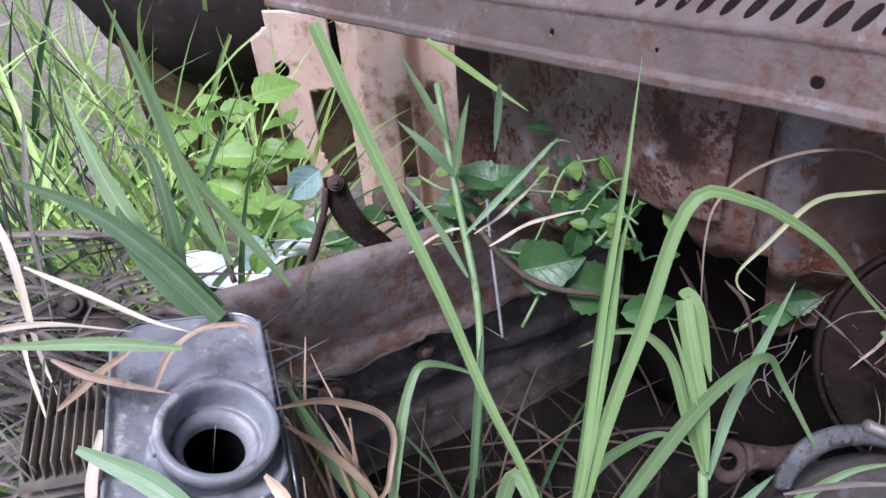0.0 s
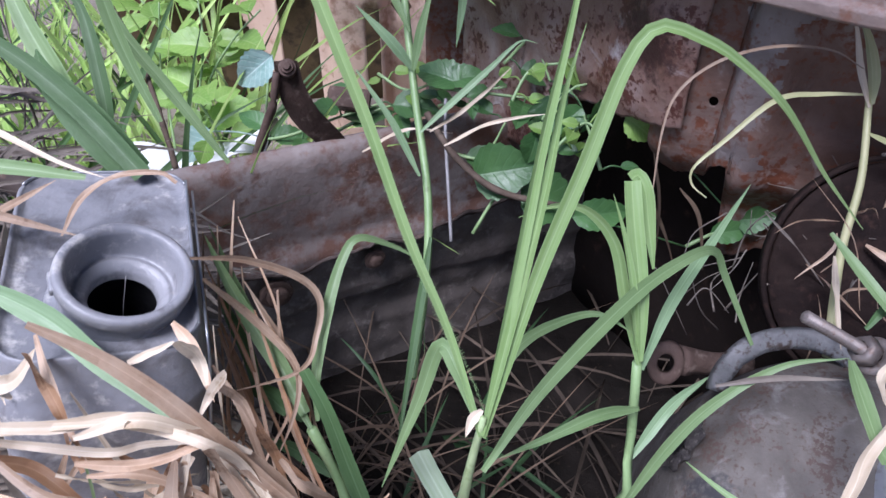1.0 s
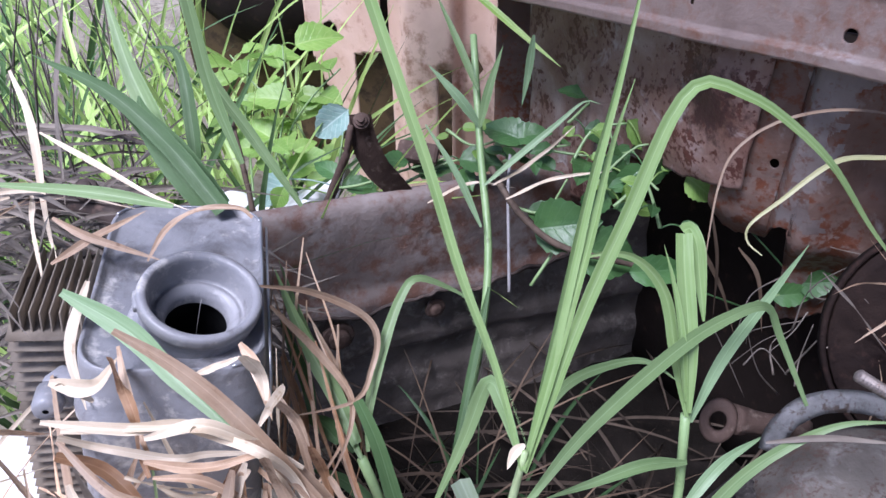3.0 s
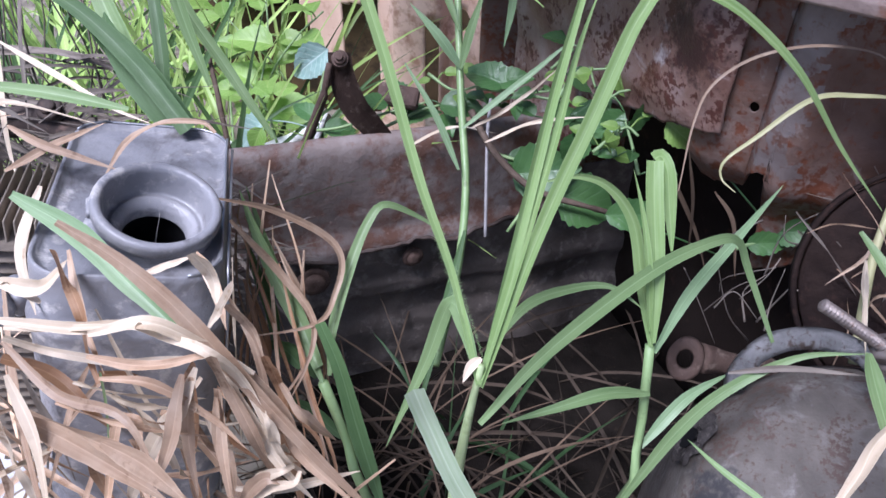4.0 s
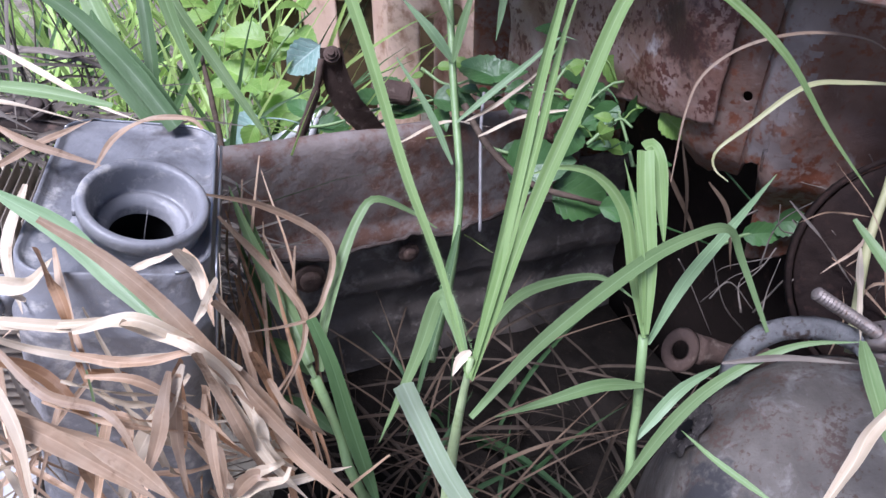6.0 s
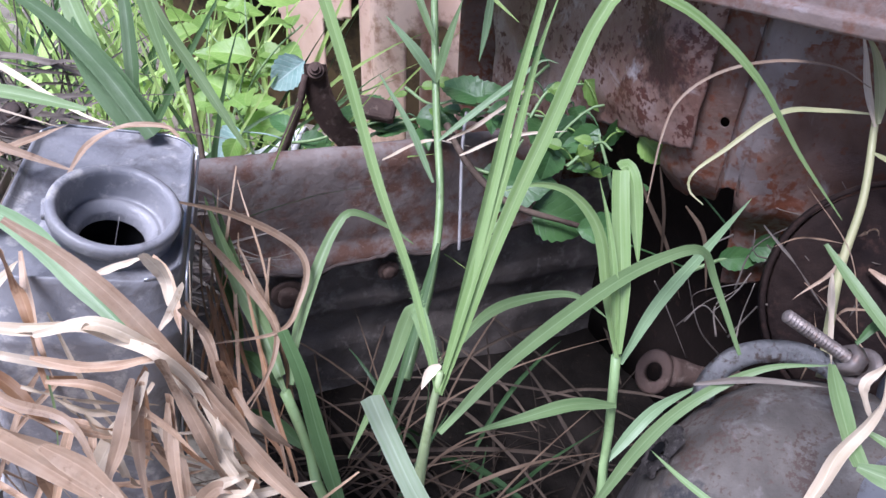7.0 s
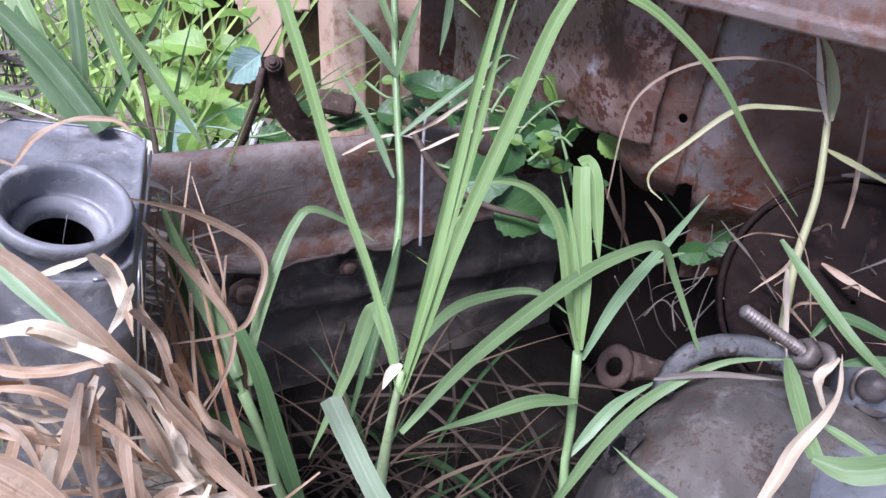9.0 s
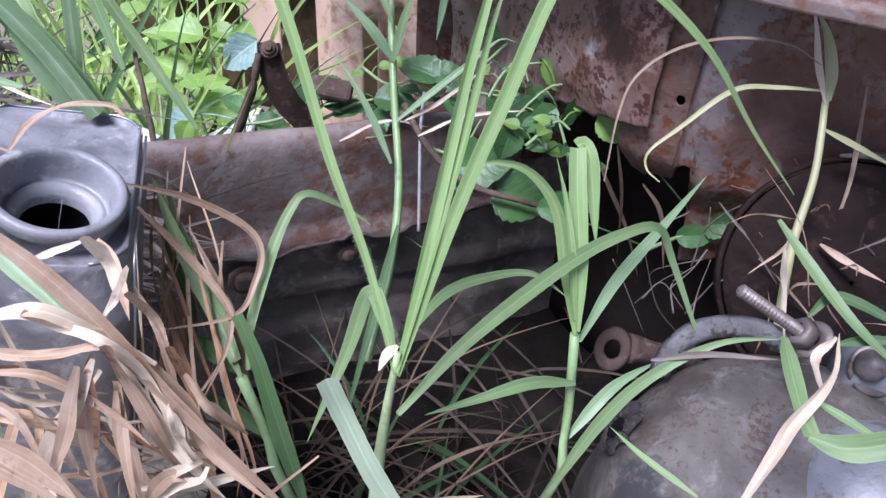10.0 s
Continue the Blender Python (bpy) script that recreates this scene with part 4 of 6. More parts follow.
leaf(p3, [(0.041, 0.194, 0.34), (0.04, 0.208, 0.352), (0.044, 0.23, 0.369), (0.049, 0.245, 0.38), (0.055, 0.252, 0.384), (0.069, 0.257, 0.375), (0.08, 0.257, 0.367)], 0.0048, n=36, tip=0.1)
leaf(p3, [(0.063, 0.177, 0.28), (0.053, 0.186, 0.316), (0.045, 0.195, 0.344), (0.037, 0.202, 0.361)], 0.0072, GRASS_DARK, tip=0.6)
leaf(p3, [(0.044, 0.194, 0.301), (0.024, 0.207, 0.302), (0.006, 0.215, 0.297)], 0.0062, GRASS_DARK)
leaf(p3, [(0.033, 0.202, 0.329), (0.018, 0.215, 0.33), (0, 0.223, 0.323)], 0.006, GRASS_DARK)

p4 = plant("grass_plant", (0.081, 0.371, 0.252), "slender grass stalk in front of the rail")
stalk(p4, [(0.072, 0.297, 0.239), (0.079, 0.353, 0.262), (0.08, 0.394, 0.299), (0.071, 0.442, 0.345), (0.062, 0.495, 0.404)], 0.0028, 0.0024)
leaf(p4, [(0.075, 0.394, 0.315), (0.058, 0.41, 0.344), (0.037, 0.424, 0.371)], 0.0045, GRASS_BLUE, tip=0.2)
leaf(p4, [(0.07, 0.45, 0.358), (0.056, 0.453, 0.376), (0.035, 0.462, 0.395)], 0.007, GRASS_BLUE)
leaf(p4, [(0.075, 0.419, 0.331), (0.095, 0.43, 0.346), (0.119, 0.444, 0.363), (0.137, 0.454, 0.376), (0.148, 0.454, 0.375)], 0.0045, GRASS_BLUE)
leaf(p4, [(0.07, 0.447, 0.359), (0.075, 0.458, 0.381), (0.083, 0.471, 0.406)], 0.006)
leaf(p4, [(0.068, 0.456, 0.381), (0.053, 0.474, 0.407), (0.037, 0.492, 0.433)], 0.005)
leaf(p4, [(0.082, 0.371, 0.285), (0.074, 0.314, 0.26), (0.065, 0.244, 0.235)], 0.005, GRASS_DARK)

leaf(p4, [(0.058, 0.48, 0.441), (0.078, 0.47, 0.428), (0.098, 0.46, 0.415), (0.12, 0.45, 0.401)], 0.0048, GRASS_SUN, "sunlit yellow-green blade bending down", base=0.7)
leaf(p4, [(0.102, 0.45, 0.421), (0.1, 0.45, 0.397), (0.097, 0.445, 0.376)], 0.0050, GRASS_BLUE)

p5 = plant("seeding_grass", (0.275, 0.265, 0.327), "yellowing grass stalk with a closed seed head and curling leaves")
stalk(p5, [(0.258, 0.235, 0.332), (0.262, 0.262, 0.368), (0.269, 0.281, 0.394), (0.273, 0.305, 0.42)], 0.0021, 0.0015, YELLOWED)
leaf(p5, [(0.273, 0.302, 0.419), (0.273, 0.311, 0.43), (0.27, 0.32, 0.442), (0.265, 0.326, 0.45)], 0.0058, YELLOWED, fold=0.5)
leaf(p5, [(0.272, 0.301, 0.418), (0.268, 0.311, 0.43), (0.266, 0.32, 0.442), (0.264, 0.327, 0.451)], 0.0035, STRAW_PALE)
leaf(p5, [(0.272, 0.305, 0.422), (0.252, 0.305, 0.422), (0.232, 0.303, 0.42), (0.21, 0.293, 0.405), (0.198, 0.287, 0.396), (0.198, 0.284, 0.389), (0.203, 0.277, 0.387)], 0.0024, YELLOWED, n=40, tip=0.2)
leaf(p5, [(0.269, 0.311, 0.431), (0.255, 0.316, 0.437), (0.231, 0.317, 0.438), (0.207, 0.313, 0.433), (0.19, 0.305, 0.423), (0.183, 0.294, 0.41), (0.179, 0.276, 0.386)], 0.0015, STRAW, n=40, tip=0.3)
leaf(p5, [(0.272, 0.295, 0.409), (0.287, 0.29, 0.404), (0.306, 0.286, 0.397)], 0.0032, YELLOWED)

# ---------- dry leaves over the radiator ----------
def dry(pts, width, material=None, **kw):
    ob = thing("dry_leaf", pts[0], "curled brown dry grass leaf lying over the radiator", "dry leaf", "dry leaves")
    part("blade", ribbon(bmesh.new(), pts, width, kw.pop("n", 28), fold=kw.pop("fold", 0.35), wobble=kw.pop("wobble", 40), **kw), material or STRAW, ob)
    return ob


dry([(-0.012, 0.146, 0.445), (0.002, 0.145, 0.435), (0.016, 0.142, 0.423), (0.033, 0.138, 0.401), (0.054, 0.134, 0.371), (0.068, 0.132, 0.352)], 0.0052, tip=0.3)
dry([(-0.003, 0.131, 0.42), (0.013, 0.135, 0.422), (0.025, 0.139, 0.41), (0.036, 0.141, 0.399)], 0.0040, STRAW_PALE, tip=0.3)
dry([(-0.001, 0.125, 0.418), (0.013, 0.128, 0.413), (0.027, 0.135, 0.412)], 0.0030, tip=0.5)
dry([(0.026, 0.138, 0.409), (0.034, 0.135, 0.389), (0.043, 0.132, 0.368), (0.053, 0.131, 0.351)], 0.0044, STRAW_PALE)
dry([(0.005, 0.205, 0.414), (0.018, 0.221, 0.399), (0.034, 0.228, 0.384), (0.041, 0.226, 0.374), (0.04, 0.217, 0.364), (0.035, 0.203, 0.359), (0.009, 0.191, 0.36)], 0.0030, n=44, fold=0.5)
dry([(0.008, 0.204, 0.406), (0.018, 0.211, 0.381), (0.032, 0.206, 0.363), (0.035, 0.198, 0.355), (0.033, 0.187, 0.348), (0.028, 0.178, 0.339)], 0.0032, n=40, fold=0.5)
dry([(-0.045, 0.221, 0.41), (-0.04, 0.232, 0.418), (-0.028, 0.239, 0.423), (-0.013, 0.24, 0.424), (-0.007, 0.238, 0.421)], 0.0026, tip=0.5)
dry([(-0.1, 0.26, 0.443), (-0.076, 0.253, 0.434), (-0.051, 0.244, 0.426), (-0.032, 0.238, 0.423)], 0.0026, STRAW_PALE)
dry([(-0.08, 0.224, 0.426), (-0.062, 0.217, 0.423), (-0.031, 0.209, 0.42)], 0.0034)
dry([(-0.073, 0.206, 0.418), (-0.063, 0.219, 0.421), (-0.048, 0.235, 0.424)], 0.0034)


# ---------- more blades near the radiator ----------
def lone(pts, width, material=None, label="long green grass blade by the radiator", **kw):
    ob = thing("grass_tuft", pts[0], label, "grass", "single blades")
    part("blade", ribbon(bmesh.new(), pts, width, kw.pop("n", 26), **kw), material or GRASS_DARK, ob)
    return ob


lone([(-0.031, 0.264, 0.406), (-0.059, 0.283, 0.427), (-0.09, 0.299, 0.444), (-0.132, 0.315, 0.454)], 0.0085, base=0.9)
lone([(-0.039, 0.276, 0.398), (-0.056, 0.286, 0.413), (-0.077, 0.302, 0.429), (-0.084, 0.313, 0.436)], 0.017, GRASS_DARK, base=0.8)
lone([(-0.06, 0.29, 0.395), (-0.081, 0.315, 0.422), (-0.098, 0.335, 0.443), (-0.116, 0.362, 0.472)], 0.0105, GRASS)
lone([(-0.064, 0.31, 0.389), (-0.069, 0.329, 0.414), (-0.081, 0.354, 0.44), (-0.098, 0.36, 0.442)], 0.0075, GRASS_DARK)
lone([(-0.023, 0.342, 0.359), (-0.052, 0.362, 0.39), (-0.076, 0.376, 0.42), (-0.091, 0.394, 0.454), (-0.101, 0.41, 0.484)], 0.0065, GRASS)
lone([(-0.031, 0.293, 0.413), (-0.044, 0.305, 0.446), (-0.05, 0.312, 0.489), (-0.059, 0.317, 0.53)], 0.0062, GRASS)
lone([(-0.018, 0.203, 0.448), (-0.045, 0.203, 0.452), (-0.085, 0.201, 0.455)], 0.0045, GRASS)
lone([(-0.053, 0.182, 0.426), (-0.027, 0.172, 0.42), (-0.007, 0.16, 0.412), (0.02, 0.145, 0.4)], 0.0075, GRASS_BLUE, fold=0.3)
lone([(-0.088, 0.306, 0.431), (-0.07, 0.303, 0.411), (-0.05, 0.297, 0.387)], 0.012, GRASS_DARK, base=0.3, swell=0.6)

lone([(0.0366, 0.195, 0.3431), (0.026, 0.21, 0.3525), (0.0128, 0.225, 0.3627), (0.0031, 0.235, 0.3779), (-0.004, 0.243, 0.392)], 0.0072, GRASS, "broad green blade beside the radiator tank", base=0.6, fold=0.3)
lone([(0.0125, 0.215, 0.3347), (0.0085, 0.225, 0.3432), (0.001, 0.235, 0.3533), (-0.007, 0.245, 0.3682)], 0.0058, GRASS_DARK, "dark green blade beside the radiator tank", base=0.6)
lone([(0.0277, 0.2, 0.3367), (0.0185, 0.208, 0.3374), (0.007, 0.215, 0.3342)], 0.0062, GRASS_DARK, "dark green blade beside the radiator tank", base=0.5)

# blades around the shell
lone([(0.232, 0.192, 0.38), (0.23, 0.179, 0.379), (0.23, 0.163, 0.375), (0.231, 0.155, 0.373)], 0.0062, GRASS, "kinked green blade hanging by the canister", tip=0.8)
lone([(0.23, 0.155, 0.373), (0.239, 0.15, 0.375), (0.252, 0.149, 0.381), (0.266, 0.15, 0.39)], 0.0085, GRASS, "wide green blade beside the canister", base=0.3, tip=0.7)
lone([(0.245, 0.25, 0.39), (0.256, 0.231, 0.38), (0.267, 0.211, 0.372), (0.284, 0.197, 0.362)], 0.0052, GRASS, "green blade crossing the threaded bolt", tip=0.3)
lone([(0.255, 0.22, 0.366), (0.265, 0.225, 0.373), (0.282, 0.217, 0.371), (0.295, 0.208, 0.367)], 0.0045, GRASS_DARK, "green blade arching beside the bolt")
lone([(0.264, 0.21, 0.362), (0.274, 0.208, 0.367), (0.291, 0.204, 0.371)], 0.004, GRASS_DARK, "thin green blade beside the bolt")
lone([(0.239, 0.172, 0.371), (0.247, 0.166, 0.37), (0.261, 0.157, 0.367)], 0.003, GRASS, "thin green blade over the canister")
dry([(0.206, 0.135, 0.363), (0.217, 0.147, 0.371), (0.224, 0.157, 0.375), (0.235, 0.167, 0.38), (0.245, 0.18, 0.38), (0.251, 0.194, 0.382)], 0.0044, STRAW_PALE, n=36, wobble=120, fold=0.8)
dry([(0.25, 0.193, 0.381), (0.244, 0.189, 0.373), (0.25, 0.184, 0.361)], 0.0035, STRAW_PALE, wobble=100)
dry([(0.258, 0.26, 0.369), (0.254, 0.24, 0.36), (0.251, 0.221, 0.352)], 0.003, STRAW_PALE)
dry([(0.299, 0.323, 0.418), (0.297, 0.31, 0.401), (0.294, 0.295, 0.382), (0.29, 0.283, 0.351)], 0.0024, STRAW)
dry([(0.283, 0.278, 0.36), (0.293, 0.265, 0.359), (0.302, 0.253, 0.36)], 0.0035, STRAW)
dry([(0.192, 0.198, 0.358), (0.21, 0.196, 0.365), (0.236, 0.193, 0.368)], 0.0025, STRAW_GREY)


# ---------- broad leaves ----------
def broad(bm, at, along, up, length, width, cup=0.18, droop=0.25):
    """A pointed oval leaf with a folded midrib and soft waves."""
    along = Vector(along).normalized()
    side = along.cross(Vector(up)).normalized()
    up = side.cross(along).normalized()
    n, rows, seed = 14, [], random.random() * 90
    span = (-1, -0.6, -0.25, 0, 0.25, 0.6, 1)
    for i in range(n + 1):
        t = i / n
        w = width / 2 * (math.sin(math.pi * t ** 0.72) ** 0.8 if 0 < t < 1 else 0.02) * (1 + (0.05 if i % 2 else -0.05))
        c = Vector(at) + along * (length * t) - up * (droop * length * t * t)
        row = []
        for k in span:
            wave = 0.05 * length * noise.noise((seed + t * 5, k * 2, 0)) * abs(k)
            row.append(bm.verts.new(c + side * (k * w) + up * (abs(k) * w * cup * 2 + wave)))
        rows.append(row)
    uv = bm.loops.layers.uv.verify()
    for i, (a, b) in enumerate(zip(rows, rows[1:])):
        for j in range(6):
            q = bm.faces.new((a[j], a[j + 1], b[j + 1], b[j]))
            for loop, (jj, ii) in zip(q.loops, ((j, i), (j + 1, i), (j + 1, i + 1), (j, i + 1))):
                loop[uv].uv = (span[jj] * 0.5 + 0.5, ii / n)
    return bm


def weed(name, stem_pts, leaves, label, material, stem_r=0.0013, stem_mat=None, group="broad-leaved weeds"):
    ob = thing(name, stem_pts[0], label, "weed", group)
    part("stem", tube(bmesh.new(), stem_pts, [stem_r, stem_r * 0.6], 16, 6), stem_mat or STEM, ob)
    line = spline(stem_pts, 30)
    for at, along, up, length, width, mat in leaves:
        p = Vector(at)
        near = min(line, key=lambda q: (q - p).length)
        bm = broad(bmesh.new(), at, along, up, length, width)
        if (near - p).length > 0.002:
            tube(bm, [near, near.lerp(p, 0.5) + Vector((0, 0, 0.002)), p], 0.0006, 6, 5)
        part("leaf", bm, mat or material, ob)
    return ob


def sprig(name, stem_pts, count, size, label, material, spread=0.5, top=0.2, group="broad-leaved weeds"):
    """A weed whose leaves stand in turn along its stem."""
    line = spline(stem_pts, 40)
    leaves = []
    for k in range(count):
        t = top + (1 - top) * k / max(1, count - 1)
        i = min(39, int(t * 40))
        a = k * 2.4 + random.uniform(-0.4, 0.4)
        out = Vector((math.cos(a), math.sin(a) * 0.8, random.uniform(-0.2, spread)))
        s = size * random.uniform(0.65, 1.15)
        leaves.append((line[i] + out * 0.012, out, (random.uniform(-0.5, 0.3), -0.5, 0.9), s, s * random.uniform(0.55, 0.75), None))
    return weed(name, stem_pts, leaves, label, material, group=group)


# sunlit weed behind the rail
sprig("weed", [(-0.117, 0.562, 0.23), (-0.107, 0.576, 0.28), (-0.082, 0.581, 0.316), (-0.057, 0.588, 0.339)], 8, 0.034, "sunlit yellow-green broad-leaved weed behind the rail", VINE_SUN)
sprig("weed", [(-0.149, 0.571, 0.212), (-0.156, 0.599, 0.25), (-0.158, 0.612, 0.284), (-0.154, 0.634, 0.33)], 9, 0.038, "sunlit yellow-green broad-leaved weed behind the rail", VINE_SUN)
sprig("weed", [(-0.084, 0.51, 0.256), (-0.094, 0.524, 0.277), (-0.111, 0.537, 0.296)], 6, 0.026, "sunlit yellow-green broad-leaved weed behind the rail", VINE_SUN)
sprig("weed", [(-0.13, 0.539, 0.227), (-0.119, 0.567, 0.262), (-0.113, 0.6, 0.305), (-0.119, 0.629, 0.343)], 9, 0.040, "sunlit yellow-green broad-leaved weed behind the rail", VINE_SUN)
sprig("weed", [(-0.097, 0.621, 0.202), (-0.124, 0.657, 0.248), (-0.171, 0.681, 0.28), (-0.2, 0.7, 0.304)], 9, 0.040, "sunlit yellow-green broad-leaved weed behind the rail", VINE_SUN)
weed("weed", [(-0.042, 0.469, 0.282), (-0.039, 0.485, 0.303), (-0.037, 0.503, 0.326)], [((-0.025, 0.475, 0.355), (-0.75, -0.1, -0.55), (0.1, -0.85, 0.5), 0.036, 0.024, VINE_BLUE),
     ((-0.078, 0.478, 0.294), (-0.9, -0.2, -0.7), (-0.3, -0.6, 0.8), 0.034, 0.026, VINE_BLUE), ((-0.076, 0.461, 0.297), (-0.3, -0.3, -0.6), (0, -0.9, 0.4), 0.02, 0.015, VINE_SUN)],
     "weed with pale bluish crinkled leaves behind the rail", VINE_BLUE)
# dark creeper over the rail
for pts, n in ((((-0.043, 0.466, 0.294), (-0.018, 0.464, 0.3), (0.014, 0.467, 0.312), (0.045, 0.474, 0.32)), 6), (((0.013, 0.47, 0.299), (0.044, 0.48, 0.312), (0.076, 0.494, 0.313)), 4),
               (((0.08, 0.463, 0.339), (0.115, 0.454, 0.34), (0.148, 0.446, 0.341), (0.17, 0.432, 0.353)), 4), (((0.093, 0.438, 0.304), (0.116, 0.429, 0.306), (0.13, 0.435, 0.329)), 2),
               (((0.13, 0.476, 0.35), (0.149, 0.487, 0.362), (0.159, 0.453, 0.349)), 3)):
    sprig("creeper", list(pts), n, 0.030, "dark green creeper with rounded leaves over the rail", VINE, 0.4, 0.0)
weed("creeper", [(0.109, 0.388, 0.274), (0.134, 0.41, 0.311), (0.153, 0.422, 0.342), (0.174, 0.429, 0.36), (0.192, 0.416, 0.36)],
     [((0.142, 0.423, 0.344), (0.9, -0.2, -0.3), (0, -0.7, 0.7), 0.034, 0.028, None), ((0.164, 0.438, 0.372), (0.9, -0.2, -0.8), (-0.3, -0.8, 0.5), 0.036, 0.016, VINE_SUN),
      ((0.186, 0.416, 0.359), (-0.3, -0.3, -0.9), (0.6, -0.8, 0.2), 0.026, 0.014, None), ((0.197, 0.4, 0.355), (0.85, -0.3, -0.55), (-0.2, -0.8, 0.6), 0.024, 0.018, VINE_SUN),
      ((0.148, 0.412, 0.337), (-0.2, -0.4, -0.9), (0.2, -0.8, 0.6), 0.022, 0.02, None), ((0.167, 0.415, 0.341), (0.1, -0.4, -0.9), (0.2, -0.8, 0.6), 0.02, 0.012, VINE_SUN),
      ((0.175, 0.42, 0.349), (-0.7, -0.4, -0.5), (0.2, -0.8, 0.6), 0.025, 0.016, None), ((0.14, 0.405, 0.297), (0.9, -0.2, -0.2), (0, -0.8, 0.6), 0.04, 0.036, None),
      ((0.109, 0.411, 0.304), (0.8, -0.2, 0.3), (0, -0.8, 0.6), 0.044, 0.036, None), ((0.26, 0.355, 0.313), (0.3, -0.2, 0.2), (0, -0.8, 0.6), 0.022, 0.017, VINE)],
     "green creeper with heart-shaped leaves hanging in the engine bay", VINE)
weed("creeper", [(0.231, 0.346, 0.3), (0.247, 0.35, 0.307), (0.267, 0.354, 0.312)], [((0.245, 0.35, 0.307), (0.9, -0.1, 0.2), (0, -0.8, 0.6), 0.024, 0.014, None), ((0.161, 0.34, 0.326), (0.9, 0.1, 0.05), (0, -0.8, 0.6), 0.036, 0.018, VINE)],
     "small creeper with a bright leaf in the engine bay", VINE)


# ---------- thickets ----------
def arch(base, azimuth, lean, length, droop):
    """Control points of a blade that rises, leans and bends over."""
    b, out = Vector(base), []
    d = Vector((math.cos(azimuth), math.sin(azimuth), 0))
    for t in (0, 0.3, 0.6, 0.85, 1.0):
        out.append(b + d * (length * (lean * t + droop * t * t * 0.6)) + Vector((0, 0, length * (t - droop * t * t * 0.75))))
    return out


def thicket(name, count, area, length, width, material, label, droop=(0.1, 0.6), lean=(0.0, 0.5), floor=GZ, category="grass", keep=None, n=9):
    bm = bmesh.new()
    k = 0
    while k < count:
        x, y = random.uniform(*area[0]), random.uniform(*area[1])
        if keep and not keep(x, y):
            continue
        k += 1
        f = random.uniform(*floor) if isinstance(floor, tuple) else floor
        ribbon(bm, arch((x, y, f), random.uniform(0, 6.28), random.uniform(*lean), random.uniform(*length), random.uniform(*droop)), random.uniform(*width), n, turn=random.uniform(-50, 50), twist=random.uniform(-60, 60))
    ob = part(name, bm, material)
    return tagged(ob, label, category, kind="stuff")


LEFT = lambda x, y: y > 0.49 + 0.5 * x and not (x > -0.1 and y > 0.74)
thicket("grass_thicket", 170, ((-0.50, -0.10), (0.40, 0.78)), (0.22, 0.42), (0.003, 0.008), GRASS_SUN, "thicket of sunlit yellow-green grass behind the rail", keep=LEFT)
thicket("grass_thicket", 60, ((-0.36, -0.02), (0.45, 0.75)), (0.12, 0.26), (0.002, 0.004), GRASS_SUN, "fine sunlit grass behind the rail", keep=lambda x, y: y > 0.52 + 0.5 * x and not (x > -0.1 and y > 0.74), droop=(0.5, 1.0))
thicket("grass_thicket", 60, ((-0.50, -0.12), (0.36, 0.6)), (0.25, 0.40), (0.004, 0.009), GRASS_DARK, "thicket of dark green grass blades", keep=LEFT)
thicket("undergrowth", 12, ((0.05, 0.13), (0.26, 0.40)), (0.07, 0.16), (0.0026, 0.0066), UNDER, "thin grass undergrowth in the engine bay, shade put into its colour", lean=(0.1, 0.9), droop=(0.3, 1.0))
thicket("straw_litter", 90, ((-0.02, 0.30), (0.18, 0.46)), (0.07, 0.19), (0.0012, 0.0036), LITTER, "dry straw litter on the bay floor, darkened for shade", lean=(0.3, 1.5), droop=(0.8, 1.5), category="straw", n=14)
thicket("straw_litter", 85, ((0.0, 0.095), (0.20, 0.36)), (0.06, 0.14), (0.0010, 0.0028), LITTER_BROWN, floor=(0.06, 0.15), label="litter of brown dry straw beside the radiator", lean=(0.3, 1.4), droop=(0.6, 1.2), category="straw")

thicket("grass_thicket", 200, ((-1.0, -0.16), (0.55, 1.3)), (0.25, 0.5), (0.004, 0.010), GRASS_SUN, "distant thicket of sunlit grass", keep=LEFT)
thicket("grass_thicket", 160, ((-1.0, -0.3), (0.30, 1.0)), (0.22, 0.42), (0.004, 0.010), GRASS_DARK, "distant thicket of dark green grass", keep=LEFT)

# dry straw heap over the radiator
bm = bmesh.new()
for k in range(30):
    c = tank_at(random.uniform(-0.13, 0.01), random.uniform(0.10, 0.19), random.uniform(0.30, 0.395))
    a = random.gauss(-0.75, 0.7)
    d = Vector((math.cos(a), math.sin(a) * 0.8, random.uniform(-0.5, 0.1)))
    L = random.uniform(0.05, 0.12)
    mid = c + Vector((random.uniform(-0.01, 0.01), random.uniform(-0.01, 0.01), random.uniform(0, 0.018)))
    ribbon(bm, [c - d * L * 0.5, mid, c + d * L * 0.5 + Vector((0, 0, -0.01))], random.uniform(0.0012, 0.0045), 10, wobble=40, fold=0.4, turn=random.uniform(-40, 40))
tagged(part("straw_heap", bm, STRAW), "heap of tangled brown dry straw in front of the radiator", "straw", kind="stuff")
bm = bmesh.new()
for k in range(60):
    c = tank_at(random.uniform(-0.20, -0.035), random.uniform(0.06, 0.19), random.uniform(0.28, 0.385))
    a = random.uniform(0, 6.28)
    d = Vector((math.cos(a), math.sin(a), random.uniform(-0.5, 0.4)))
    L = random.uniform(0.05, 0.13)
    ribbon(bm, [c - d * L * 0.5, c + Vector((0, 0, 0.012)), c + d * L * 0.5], random.uniform(0.001, 0.0034), 10, wobble=40, fold=0.4)
tagged(part("straw_heap", bm, STRAW_PALE), "heap of pale bleached straw beside the radiator core", "straw", kind="stuff")
